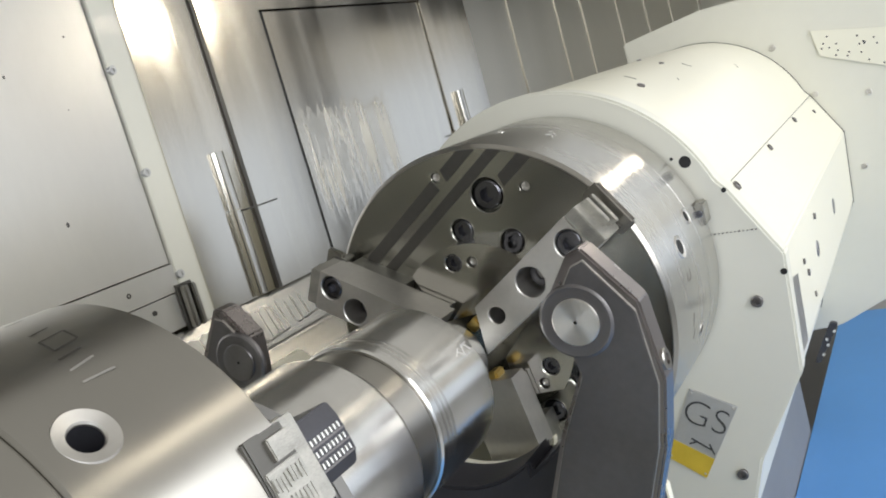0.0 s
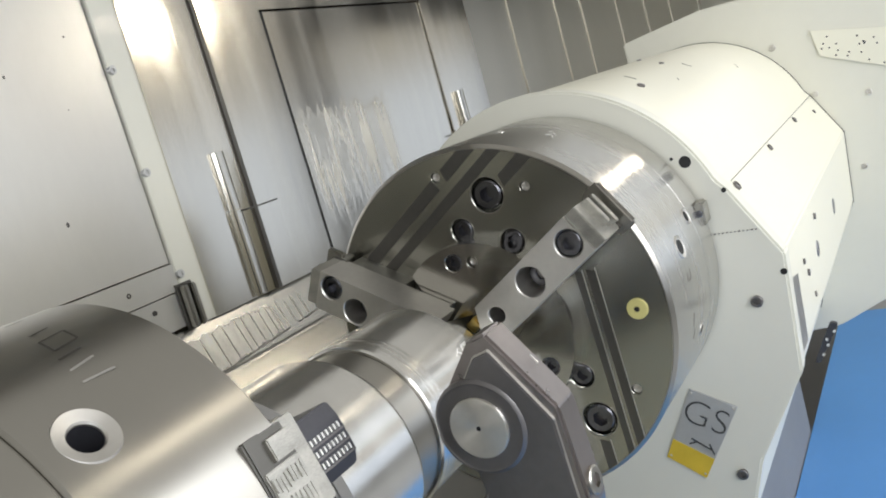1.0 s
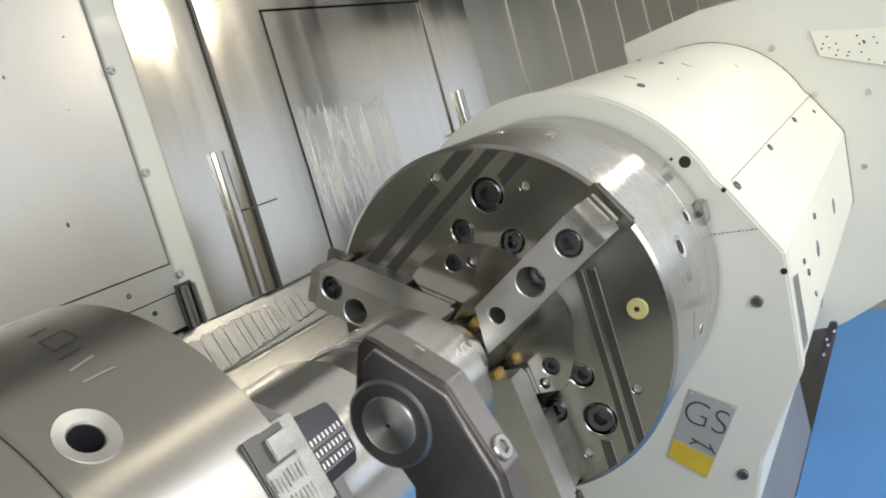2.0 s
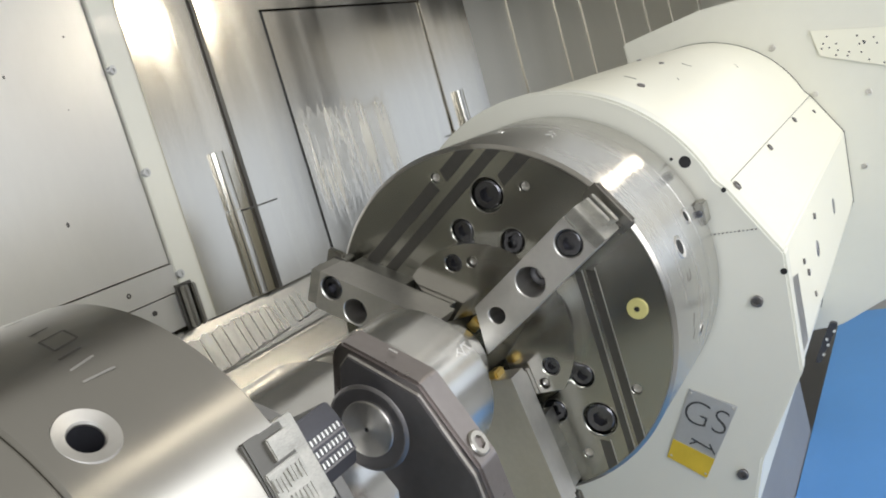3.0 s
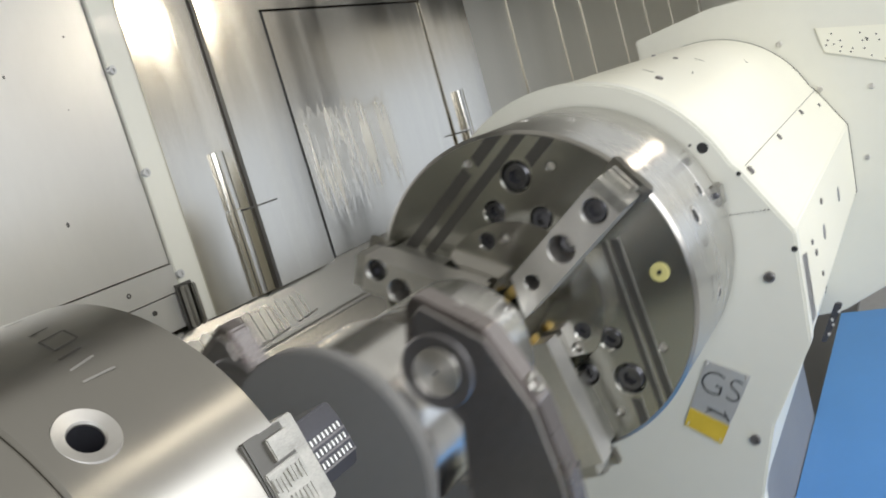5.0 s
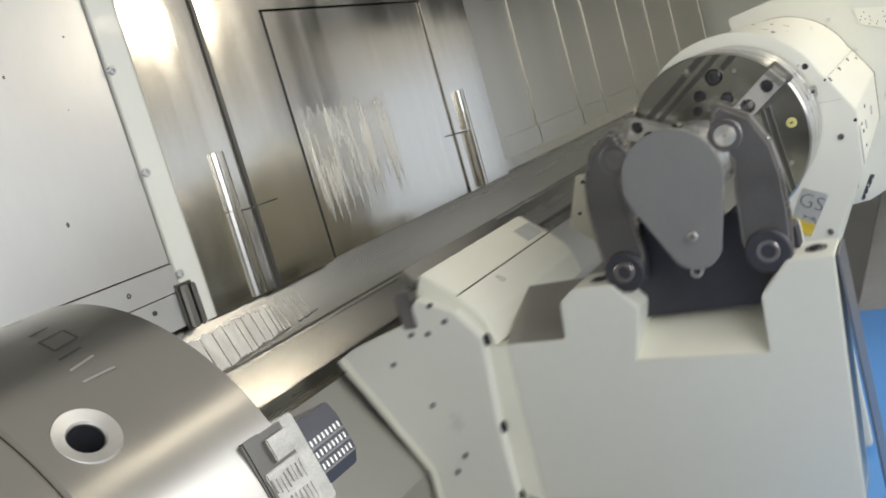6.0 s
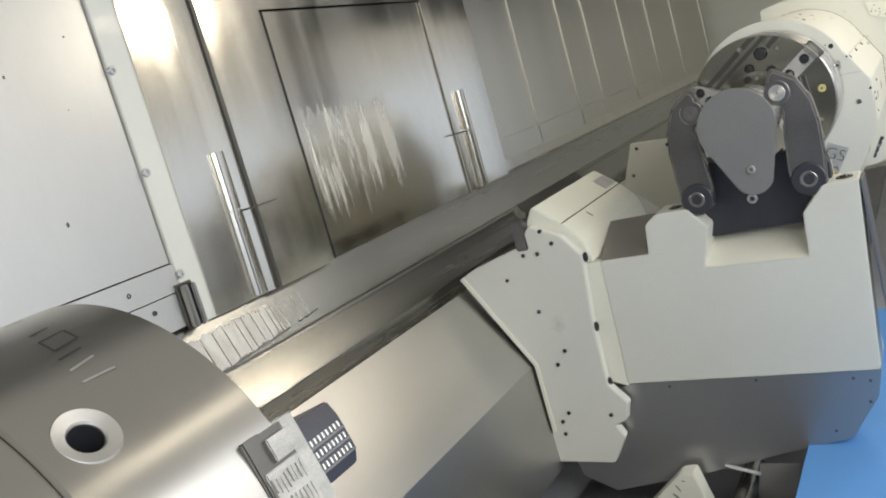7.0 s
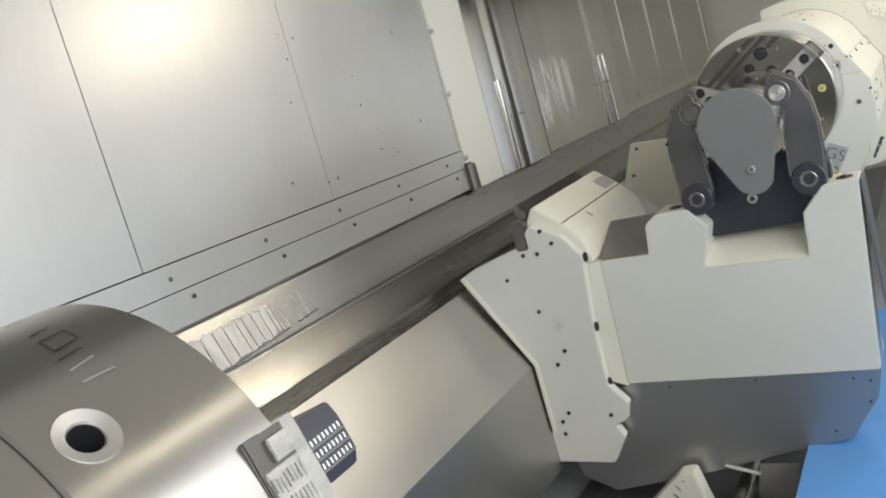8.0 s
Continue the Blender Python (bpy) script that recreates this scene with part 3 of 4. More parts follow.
def far_chuck():
    c = new("far_chuck")
    tagged(c, "three-jaw steel lathe chuck with black bolts on its face", "lathe chuck")
    bores = [(*polar(r, a), s, 0.020) for third in FACE_BOLTS for r, a, s in third] + [(*polar(r, a), 0.0062, 0.012) for r, a in FACE_HOLES]
    part("face", drilled(arc(0, 0, 0.2062, 0, 357.75, 159), bores + [(0.0, 0.0, 0.104, 0.055)], 0.0, 0.06, 0.02), STEEL_FACE, c, "ground steel face with counterbored holes")
    part("body", turned([(0.0004, 0.2063), (0.0040, 0.2104), (0.160, 0.2104), (0.1605, 0.2094), (0.1615, 0.2094), (0.162, 0.2104), (0.2140, 0.2104), (0.214, 0.0), (0.061, 0.0), (0.061, 0.2063)], 160), STEEL_RIM, c, "polished bright rim")
    part("rim_chamfer", turned([(-0.0004, 0.2055), (-0.0004, 0.2068), (0.0034, 0.2106), (0.0046, 0.2106)], 160), STEEL_TURNED, c, "bright chamfered edge")
    # centre pieces between the jaws, proud of the face
    for edge, heads in ((arc(0, 0, 0.106, 48, 133, 24) + [(-0.045, 0.030), (0.045, 0.020)], ((0.0871, 81.5, 0.0112), (0.0848, 97.3, 0.0068))),
                        (arc(0, 0, 0.1075, 153, 222.5, 18) + [(-0.024, -0.0773), (-0.02, -0.03), (-0.05, 0.0)], ((0.0844, 212.5, 0.0112), (0.0869, 227.8, 0.0068))),
                        (arc(0, 0, 0.106, 292, 368, 24) + [(0.04, -0.02), (0.015, -0.05)], ((0.0860, 330.0, 0.0112), (0.0860, 346.0, 0.0068)))):
        lobe = part("centre_piece", drilled(edge, [(*polar(r, a), s, 0.009) for r, a, s in heads], -0.026, 0.054, 0.009), STEEL_HUB, c, "lapped bright centre piece")
        r, a, s = heads[0]
        part("bolt", shifted(bolt_bm(s * 0.86), Matrix.Translation((-0.0215, *polar(r, a)))), BLACK_BOLT, lobe)
        r, a, s = heads[1]
        part("set_screw", shifted(turned([(-0.0205, 0.0), (-0.0205, 0.0022), (-0.0225, 0.0040), (-0.018, 0.0058)], 18), Matrix.Translation((0, *polar(r, a)))), STEEL_JAW, lobe)
    # jaws, their length along +Y before turning: angle, outline, holes, depth of the front and the back
    for k, (at, outline, holes, x0, x1) in enumerate((
            (JAW_AT, [(0.036, 0.0215), (0.204, 0.0215), (0.204, -0.0215), (0.064, -0.0215)], [(0.189, 0.0, 0.0150), (0.131, 0.0, 0.0165), (0.077, 0.0, 0.0095)], -0.10, -0.054),
            (JAW_AT + 114, [(0.040, 0.030), (0.204, 0.030), (0.204, -0.0345), (0.046, -0.0345)], [(0.196, 0.0, 0.0060)], -0.064, -0.034),
            (JAW_AT + 242, [(0.036, 0.0215), (0.1905, 0.0235), (0.1905, -0.0235), (0.050, -0.0235)], [(0.1727, 0.0085, 0.0150), (0.1372, -0.0075, 0.0160)], -0.08, -0.036))):
        t = turn(at)
        jaw = part("jaw", shifted(drilled(outline, holes, x0, x1, 0.036), t), STEEL_JAW, c)
        low, high = outline[3][1] * 0.97, outline[0][1] * 0.97
        part("base_jaw", shifted(prism([(outline[0][0] + 0.008, high), (out_end(outline), high), (out_end(outline), low), (outline[3][0] + 0.006, low)], x1 + 0.0003, -0.0265, 0.0008), t), STEEL_JAW, c, "milled base jaw")
        part("guide", shifted(prism([(0.109, high * 0.9), (out_end(outline) - 0.002, high * 0.9), (out_end(outline) - 0.002, low * 0.9), (0.109, low * 0.9)], -0.0263, 0.004, 0.0006), t), STEEL_WORN, c)
        out = outline[1][0]
        end = part("jaw_end", shifted(joined(box(x0 + 0.002, -0.012, out, out + 0.014, -0.0212, 0.0212, 0.0012), box(x0 + 0.018, x0 + 0.026, out + 0.013, out + 0.022, -0.0195, 0.0100, 0.0008), box(x0 + 0.029, x0 + 0.036, out + 0.013, out + 0.024, -0.0195, 0.0135, 0.0008), box(x0 + 0.038, x0 + 0.044, out + 0.013, out + 0.021, -0.0150, 0.0150, 0.0008)), t), STEEL_WORN, c, "stepped worn jaw end")
        part("dark_slot", shifted(box(x0 + 0.0465, x0 + 0.0515, out + 0.001, out + 0.0148, -0.0215, 0.0215), t), STEEL_GROOVE, end)
        part("washer", shifted(joined(box(x0 + 0.052, x0 + 0.060, out + 0.004, out + 0.028, -0.028, 0.028, 0.003), box(x0 + 0.060, -0.004, out + 0.002, out + 0.010, -0.020, 0.020, 0.001)), t), STEEL_TURNED, end, "curved bright stop plate")
        for n, (y, z, r) in enumerate(holes):
            part("bolt", shifted(bolt_bm(r * 0.88), t @ Matrix.Translation((x0 + (0.0045, 0.034, 0.028)[n], y, z))), BLACK_BOLT, jaw)
        part("pad", shifted(box(x0 + 0.005, x0 + 0.025, 0.036, 0.052, -0.016, -0.004, 0.002), t), BRASS, jaw)
    for k, lo, hi, inner, stop in GROOVES:
        t = turn(JAW_AT + 120 * k)
        outer = [(stop or math.sqrt(0.2058 ** 2 - q * q), q) for q in (lo + (hi - lo) * i / 4 for i in range(5))]
        part("groove", shifted(prism([(inner, hi), (inner + 0.004, lo)] + outer, -0.0009, 0.001), t), STEEL_GROOVE, c)
        if k:
            part("groove_edge", shifted(prism([(inner, lo - 0.0008), (outer[0][0], lo - 0.0008), (outer[0][0], lo), (inner, lo)], -0.0012, 0.001), t), STEEL_JAW, c, "bright groove edge")
    for third in FACE_BOLTS:
        for r, a, s in third:
            at = Matrix.Translation((0, *polar(r, a)))
            part("chamfer", shifted(turned([(0.0006, s * 0.985), (-0.0006, s * 1.0), (-0.0006, s * 1.03), (0.0002, s * 1.04)], 32), at), STEEL_TURNED, c)
            part("bolt", shifted(bolt_bm(s * 0.84), at @ Matrix.Translation((0.0045, 0, 0))), BLACK_BOLT, c)
    for r, a in FACE_HOLES:
        part("set_screw", shifted(turned([(0.006, 0.0), (0.006, 0.0024), (0.0025, 0.0046), (0.004, 0.0056)], 16), Matrix.Translation((0, *polar(r, a)))), STEEL_JAW, c)
    for a, x, r in ((169.5, 0.085, 0.0115), (164.0, 0.150, 0.0085), (199.5, 0.12, 0.0075), (289.5, 0.085, 0.0115), (319.5, 0.12, 0.0115), (49.5, 0.085, 0.0115), (98.0, 0.09, 0.004)):
        at = turn(a) @ Matrix.Translation((x, 0.2105, 0)) @ Matrix.Rotation(radians(-90), 4, "Z")
        port = part("rim_port", shifted(turned([(0.002, r * 1.17), (-0.0008, r * 1.13), (0.0006, r * 0.7)], 28), at), STEEL_JAW, c)
        # black disc stands in for the port's shaded bore
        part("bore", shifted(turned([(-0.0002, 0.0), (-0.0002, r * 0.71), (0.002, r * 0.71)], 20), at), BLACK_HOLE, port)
    # worn stamped marks on the rim
    for x, a, ln, tilt in ((0.088, 116.0, 0.012, 20), (0.094, 114.0, 0.010, -30), (0.102, 115.2, 0.012, 35), (0.110, 113.0, 0.009, -10), (0.075, 178.5, 0.010, 70), (0.082, 179.6, 0.009, 10), (0.088, 178.2, 0.010, 75), (0.076, 192.0, 0.014, 85), (0.080, 197.0, 0.012, 70)):
        part("stamped_mark", shifted(box(-ln / 2, ln / 2, -0.001, 0.0003, -0.0007, 0.0007), turn(a) @ Matrix.Translation((x, 0.2104, 0)) @ Matrix.Rotation(radians(tilt), 4, "Y")), PIN if a < 150 else ENGRAVE, c)
    plug = part("plug", shifted(turned([(0.001, 0.0), (0.001, 0.0115), (-0.0006, 0.0115), (-0.0014, 0.0108), (-0.0014, 0.0)], 28), turn(180) @ Matrix.Translation((-0.0012, 0.1735, 0))), YELLOW, c, "yellow plastic plug")
    # black disc on the plug, painted for a hole in shade
    part("plug_hole_disc", shifted(turned([(-0.0029, 0.0), (-0.0029, 0.0030), (-0.0012, 0.0030)], 16), turn(180) @ Matrix.Translation((0, 0.1735, 0))), BLACK_HOLE, plug)
    return c


chuck = far_chuck()

# ---- workpiece ----


def workpiece():
    w = new("workpiece")
    tagged(w, "bright turned steel shaft with a collar and a matt end flange", "steel shaft")
    part("journal", turned([(-0.262, 0.0), (-0.262, 0.086), (-0.260, 0.0894), (-0.1700, 0.0894), (-0.1685, 0.0880), (-0.165, 0.0870), (-0.165, 0.0)], 128), STEEL_POLISHED, w)
    # neck takes a darker steel in place of the shade on it
    part("neck", turned([(-0.1645, 0.0), (-0.1645, 0.0790), (-0.150, 0.0770), (-0.122, 0.0770), (-0.122, 0.0)], 96), STEEL_TURNED, w)
    part("collar", turned([(-0.1215, 0.0), (-0.1215, 0.0795), (-0.1195, 0.0812), (-0.0205, 0.0812), (-0.018, 0.0790), (-0.018, 0.045), (0.05, 0.042), (0.05, 0.0)], 128), STEEL_POLISHED, w)
    for k in range(3):
        x = -0.112 + 0.006 * k
        part("worn_band", turned([(x, 0.08122), (x + 0.0012, 0.08132), (x + 0.003, 0.08132), (x + 0.0042, 0.08122)], 128), STEEL_RIM, w, "faint polished band")
    for x, a, ln, tilt in ((-0.046, 150.5, 0.010, 30), (-0.041, 153.0, 0.012, -40), (-0.036, 151.0, 0.011, 60), (-0.031, 148.5, 0.012, 10), (-0.028, 151.5, 0.009, -60)):
        part("stamped_mark", shifted(box(-ln / 2, ln / 2, -0.001, 0.00025, -0.0006, 0.0006), turn(a) @ Matrix.Translation((x, 0.0812, 0)) @ Matrix.Rotation(radians(tilt), 4, "Y")), PIN, w)
    lobe = arc(0, 0, 0.100, -20, 200, 40) + arc(-0.016, -0.135, 0.052, 205, 335, 16)
    part("end_flange", prism(lobe, -0.276, -0.262, 0.002), FLANGE, w, "matt grey teardrop end flange")
    part("flange_bolt", shifted(bolt_bm(0.011, 0.004, 0.003), Matrix.Translation((-0.276, -0.016, -0.118))), STEEL_JAW, w)
    return w


work = workpiece()
WORK_X = 0.665 + 0.018

# ---- headstock ----


def headstock():
    h = new("headstock")
    tagged(h, "cream painted sliding headstock behind the chuck", "headstock")
    side = [(-0.2376, 1.17), (-0.2877, 1.08), (-0.2786, 0.928), (-0.207, 0.81), (-0.17, 0.70), (-0.17, 0.20)]
    outline = [(-y, z) for y, z in side[::-1]] + arc(0, AX, 0.2415, 17, 163, 48)[1:-1] + side
    part("front_plate", prism(outline, 1.055, 1.085, 0.003), PAINT_GREY, h)
    shell = [(y * 0.99, AX + (z - AX) * 0.99) for y, z in outline if z > 0.5]
    part("housing", prism(shell, 1.086, 1.98, 0.003), PAINT_CREAM, h)
    part("neck", shifted(turned([(1.03, 0.20), (1.06, 0.20)], 64), Matrix.Translation((0, 0, AX))), STEEL_GROOVE, h)
    part("rear_plate", prism([(0.13, 0.62), (0.13, 1.38), (-0.05, 1.405), (-0.36, 1.40), (-0.62, 1.30), (-0.62, 0.86), (-0.20, 0.655)], 1.981, 2.02, 0.004), PAINT_GREY, h)
    part("rear_box", prism([(-0.10, 0.70), (-0.10, 1.18), (-0.20, 1.24), (-0.58, 1.22), (-0.58, 0.88), (-0.20, 0.70)], 2.0205, 2.45, 0.006), PAINT_GREY, h)
    part("base", box(1.12, 2.45, 0.003, 0.62, 0.021, 0.698, 0.004), BARE_BASE, h, "bare grey machine base")
    for y, z, r in ((-0.2441, 1.0241, 0.0075), (-0.178, 0.792, 0.0075)):
        screw_at((1.055, y, z), (-1, 0, 0), r, h, STEEL_DARK)
    for y, z, r in ((-0.197, 1.2111, 0.0075), (-0.1816, 1.218, 0.002), (-0.2345, 1.168, 0.003), (-0.2820, 1.057, 0.004)):
        # flat black discs replace the shaded holes in the plate
        part("hole_disc", shifted(turned([(-0.0005, 0.0), (-0.0005, r), (0.001, r)], 20), Matrix.Translation((1.055, y, z))), BLACK_HOLE, h)
    flat, side_n = (0, -0.874, 0.486), (0, -0.998, -0.06)
    for p, n, r in (((1.1022, -0.2396, 1.1614), flat, 0.009), ((1.379, -0.2394, 1.1618), flat, 0.008), ((1.6677, -0.2394, 1.1619), flat, 0.008), ((1.8773, -0.2483, 1.1458), flat, 0.006), ((1.3598, -0.283, 1.0497), side_n, 0.007), ((1.2277, -0.2802, 1.0025), side_n, 0.007), ((1.2028, -0.2815, 1.0254), side_n, 0.006), ((1.2652, -0.2776, 0.9589), side_n, 0.006), ((1.2145, -0.1183, 1.3077), (0, -0.483, 0.875), 0.008), ((1.4876, -0.0796, 1.3254), (0, -0.338, 0.941), 0.006), ((1.6034, -0.0101, 1.3388), (0, -0.08, 0.997), 0.006)):
        screw_at(p, n, r * 0.72, h, STEEL_DARK)
    for p in ((1.981, -0.2456, 1.1696), (1.981, -0.1823, 1.2861), (1.981, -0.31, 1.0), (1.981, -0.345, 1.15)):
        screw_at(p, (-1, 0, 0), 0.0065, h, STEEL_JAW)
    for x, z, a in ((1.6198, 1.0039, 0.016), (1.3522, 1.0016, 0.014)):
        part("cap", shifted(turned([(-0.001, 0.0), (-0.0014, a * 0.8), (0.001, a)], 24), aimed((x, -0.2800, z), side_n)), PLATE_GREY, h)
    strip = bmesh.new()
    strip.faces.new([strip.verts.new((x, -0.2800 - 0.06 * (z - 0.985), z)) for x, z in ((1.0905, 1.037), (1.139, 1.029), (1.1445, 0.936), (1.0905, 0.938))])
    bmesh.ops.solidify(strip, geom=strip.faces[:], thickness=0.0012)
    part("label_strip", strip, ALU, h, "narrow grey label plate")
    part("rear_gap", prism([(y * 1.004, AX + (z - AX) * 1.004) for y, z in shell], 1.9803, 1.9808), STEEL_GROOVE, h)
    clip = part("clip", box(1.026, 1.0545, -0.213, -0.201, 1.134, 1.163, 0.003), STEEL_WORN, h, "small worn steel clip beside the chuck")
    part("screw", shifted(bolt_bm(0.0045, 0.002, 0.001), Matrix.Translation((1.0255, -0.207, 1.150))), BLACK_BOLT, clip)
    chips = random.Random(3)
    for i in range(12):
        w = 0.0008 + 0.0008 * chips.random()
        part("paint_chip", box(1.0543, 1.0552, -0.2075 - 0.0049 * i - w, -0.2075 - 0.0049 * i + w, 1.1152 - 0.00018 * i, 1.1162 - 0.00018 * i + w * 0.4), ENGRAVE, h)
    part("seam", box(1.10, 1.975, -0.2357, -0.2345, 1.1693, 1.1699), STEEL_DARK, h)
    rng = random.Random(11)
    vent = part("vent_plate", prism([(-0.27, 1.245), (-0.26, 1.30), (-0.44, 1.26), (-0.44, 1.17)], 1.976, 1.9805), PAINT_CREAM, h, "cream plate with black discs for small holes")
    for i in range(26):
        f, g = rng.random(), rng.random()
        y = -0.275 - 0.155 * f
        lo, hi = 1.25 - 0.075 * (f), 1.292 - 0.036 * f
        # vent holes are black discs on the surface, coloured as shade
        part("hole_disc", shifted(turned([(-0.0005, 0.0), (-0.0005, 0.0019), (0.001, 0.0019)], 8), Matrix.Translation((1.976, y, lo + (hi - lo) * g))), BLACK_HOLE, vent)
    part("apron_plate", prism([(0.682, 0.996), (0.503, 0.98), (0.526, 0.78), (0.53, 0.69), (0.61, 0.69), (0.751, 0.823)], 1.626, 1.65, 0.002), PAINT_CREAM, h)
    for y, z in ((0.66, 0.97), (0.70, 0.86), (0.53, 0.96)):
        screw_at((1.626, y, z), (-1, 0, 0), 0.007, h)
    duct = part("cable_duct", prism([(-0.266, 0.832), (-0.2265, 0.7640), (-0.217, 0.766), (-0.254, 0.836)], 1.49, 1.502, 0.002), INSERT, h, "black cable duct under the housing")
    for f in (0.25, 0.45, 0.6, 0.85):
        part("rivet", shifted(bolt_bm(0.0024, 0.002, 0.001), Matrix.Translation((1.489, -0.268 + 0.040 * f + 0.006 * (f == 0.45), 0.836 - 0.066 * f))), PIN, duct)
    for x, a, ln, tilt in ((1.27, 112, 0.024, 60), (1.36, 124, 0.014, 20), (1.52, 118, 0.018, 75), (1.70, 131, 0.015, 40)):
        at = Matrix.Translation((0, 0, AX)) @ turn(a) @ Matrix.Translation((x, 0.2393, 0)) @ Matrix.Rotation(radians(tilt), 4, "Y")
        part("scratch", shifted(box(-ln / 2, ln / 2, -0.001, 0.0004, -0.0006, 0.0006), at), ENGRAVE, h)
    # plaque with a hand-written mark and a yellow band
    m = Matrix.Translation((1.0546, -0.136, 0.853))
    plaque = part("plaque", shifted(prism([(-0.0555, 0.034), (0.0005, 0.0635), (0.0526, -0.032), (0.0062, -0.065)], -0.0015, 0.0), m), ALU, h, "aluminium plaque with handwriting")
    part("yellow_band", shifted(prism([(0.0385, -0.0063), (0.0526, -0.032), (0.0062, -0.065), (-0.0105, -0.0383)], -0.0022, -0.0016), m), YELLOW_TAPE, plaque, "strip of yellow tape")
    words = bpy.data.curves.new("writing", "FONT")
    words.body, words.size, words.extrude, words.align_x, words.align_y = "GS", 0.052, 0.0002, "CENTER", "CENTER"
    words.offset = -0.0011
    words.materials.append(INK)
    wr = new("writing", words)
    wr.parent = plaque
    wr.matrix_local = Matrix.Translation((1.0526, -0.1475, 0.8745)) @ Matrix(((0, 0, -1), (-0.885, -0.466, 0), (-0.466, 0.885, 0))).to_4x4()
    for py, pz, ln, tilt in ((0.006, -0.004, 0.030, 10), (-0.006, -0.012, 0.016, 50), (0.016, -0.001, 0.012, -40)):
        part("pen_stroke", shifted(box(-0.0022, -0.0015, -ln / 2, ln / 2, -0.0011, 0.0011), m @ Matrix.Translation((0, py - 0.004, pz - 0.012)) @ turn(28 + tilt)), INK, plaque)
    for py, pz in ((-0.0495, 0.032), (0.0, 0.0575), (0.0465, -0.030), (0.0065, -0.0585)):
        part("rivet", shifted(turned([(-0.003, 0.0), (-0.0028, 0.0014), (-0.0016, 0.0022), (-0.0014, 0.0022)], 10), m @ Matrix.Translation((0, py, pz))), STEEL_JAW, plaque)
    return h


head = headstock()

# ---- steady rest ----
PIVOT = (0.145, 0.919)


def steady_rest():
    s = new("steady_rest")
    tagged(s, "cream painted steady rest carriage with two dark roller arms", "steady rest")
    merlon = [(0.3145, 0.795), (0.304, 0.880), (0.27, 0.905), (0.178, 0.905), (0.132, 0.845), (0.165, 0.734)]
    panel = [(0.462, 0.797)] + merlon + [(-0.106, 0.724), (-0.114, 0.84), (-0.174, 0.905), (-0.2585, 0.9027), (-0.2213, 0.392), (0.471, 0.406)]
    part("front_panel", prism(panel, -0.02, 0.10, 0.003), PAINT_GREY, s)
    ledge = bmesh.new()
    v = [ledge.verts.new(p) for p in ((-0.019, 0.165, 0.733), (-0.019, -0.106, 0.723), (0.16, -0.0868, 0.812), (0.16, 0.168, 0.824), (0.16, 0.16, 0.70), (0.16, -0.11, 0.69))]
    for f in ((0, 1, 2, 3), (3, 2, 5, 4), (0, 3, 4), (1, 5, 2), (0, 4, 5, 1)):
        ledge.faces.new([v[i] for i in f])
    part("ledge", ledge, PAINT_CREAM, s)
    slope = bmesh.new()
    v = [slope.verts.new(p) for p in ((-0.016, 0.460, 0.798), (-0.016, 0.3155, 0.796), (0.24, 0.345, 0.862), (0.24, 0.500, 0.862), (0.24, 0.500, 0.75), (0.24, 0.345, 0.75))]
    for f in ((0, 1, 2, 3), (3, 2, 5, 4), (0, 3, 4), (1, 5, 2), (0, 4, 5, 1)):
        slope.faces.new([v[i] for i in f])
    part("recess_plate", slope, PLATE_WARM, s, "grey steel plate in a recess")
    part("side_plate", prism([(0.922, 0.817), (0.868, 0.841), (0.70, 0.886), (0.646, 0.944), (0.553, 0.901), (0.499, 0.83), (0.5195, 0.625), (0.522, 0.421), (0.473, 0.361), (0.49, 0.306), (0.528, 0.289), (0.51, 0.25), (0.563, 0.165), (0.863, 0.179), (0.742, 0.281), (0.744, 0.506)], -0.055, -0.021, 0.003), PAINT_GREY, s)
    part("side_trim", prism([(0.922, 0.817), (0.744, 0.506), (0.742, 0.281), (0.729, 0.281), (0.731, 0.510), (0.907, 0.823)], -0.0615, -0.0555, 0.0015), PAINT_CREAM, s, "raised cream edge trim")
    part("wiper_seal", prism([(0.929, 0.813), (0.7495, 0.503), (0.747, 0.281), (0.7425, 0.281), (0.7445, 0.506), (0.9225, 0.817)], -0.052, -0.030), BLACK_HOLE, s, "black rubber wiper edge")
    part("side_cheek", prism([(0.522, 0.80), (0.462, 0.795), (0.471, 0.40), (0.525, 0.42)], -0.0205, 0.02, 0.002), PAINT_CREAM, s)
    part("side_box", prism([(0.70, 0.80), (0.692, 0.90), (0.642, 0.988), (0.636, 0.994), (0.628, 0.994), (0.551, 0.9306), (0.512, 0.892), (0.495, 0.861), (0.480, 0.80)], -0.0205, 0.563, 0.004), PAINT_CREAM, s)
    part("wiper_strip", prism([(0.650, 0.980), (0.676, 1.014), (0.690, 0.99), (0.668, 0.950)], -0.03, 0.50, 0.002), STEEL_BED, s)
    part("pin_mark", shifted(box(0.165, 0.168, -0.012, 0.012, -0.0006, 0.0012), Matrix.Translation((0, 0.531, 0.9115)) @ turn(40)), STEEL_GROOVE, s)
    part("tape_patch", shifted(box(0.44, 0.545, -0.026, 0.026, 0.0, 0.0012), Matrix.Translation((0, 0.580, 0.9560)) @ turn(39.5)), ALU, s, "pale grey patch on the box top")
    part("seam", shifted(box(-0.019, 0.560, -0.0014, 0.0014, -0.002, 0.0010), Matrix.Translation((0, 0.551, 0.9309))), STEEL_GROOVE, s)
    part("wiper", box(-0.06, 0.02, 0.66, 0.70, 0.875, 0.965, 0.004), STEEL_DARK, s)
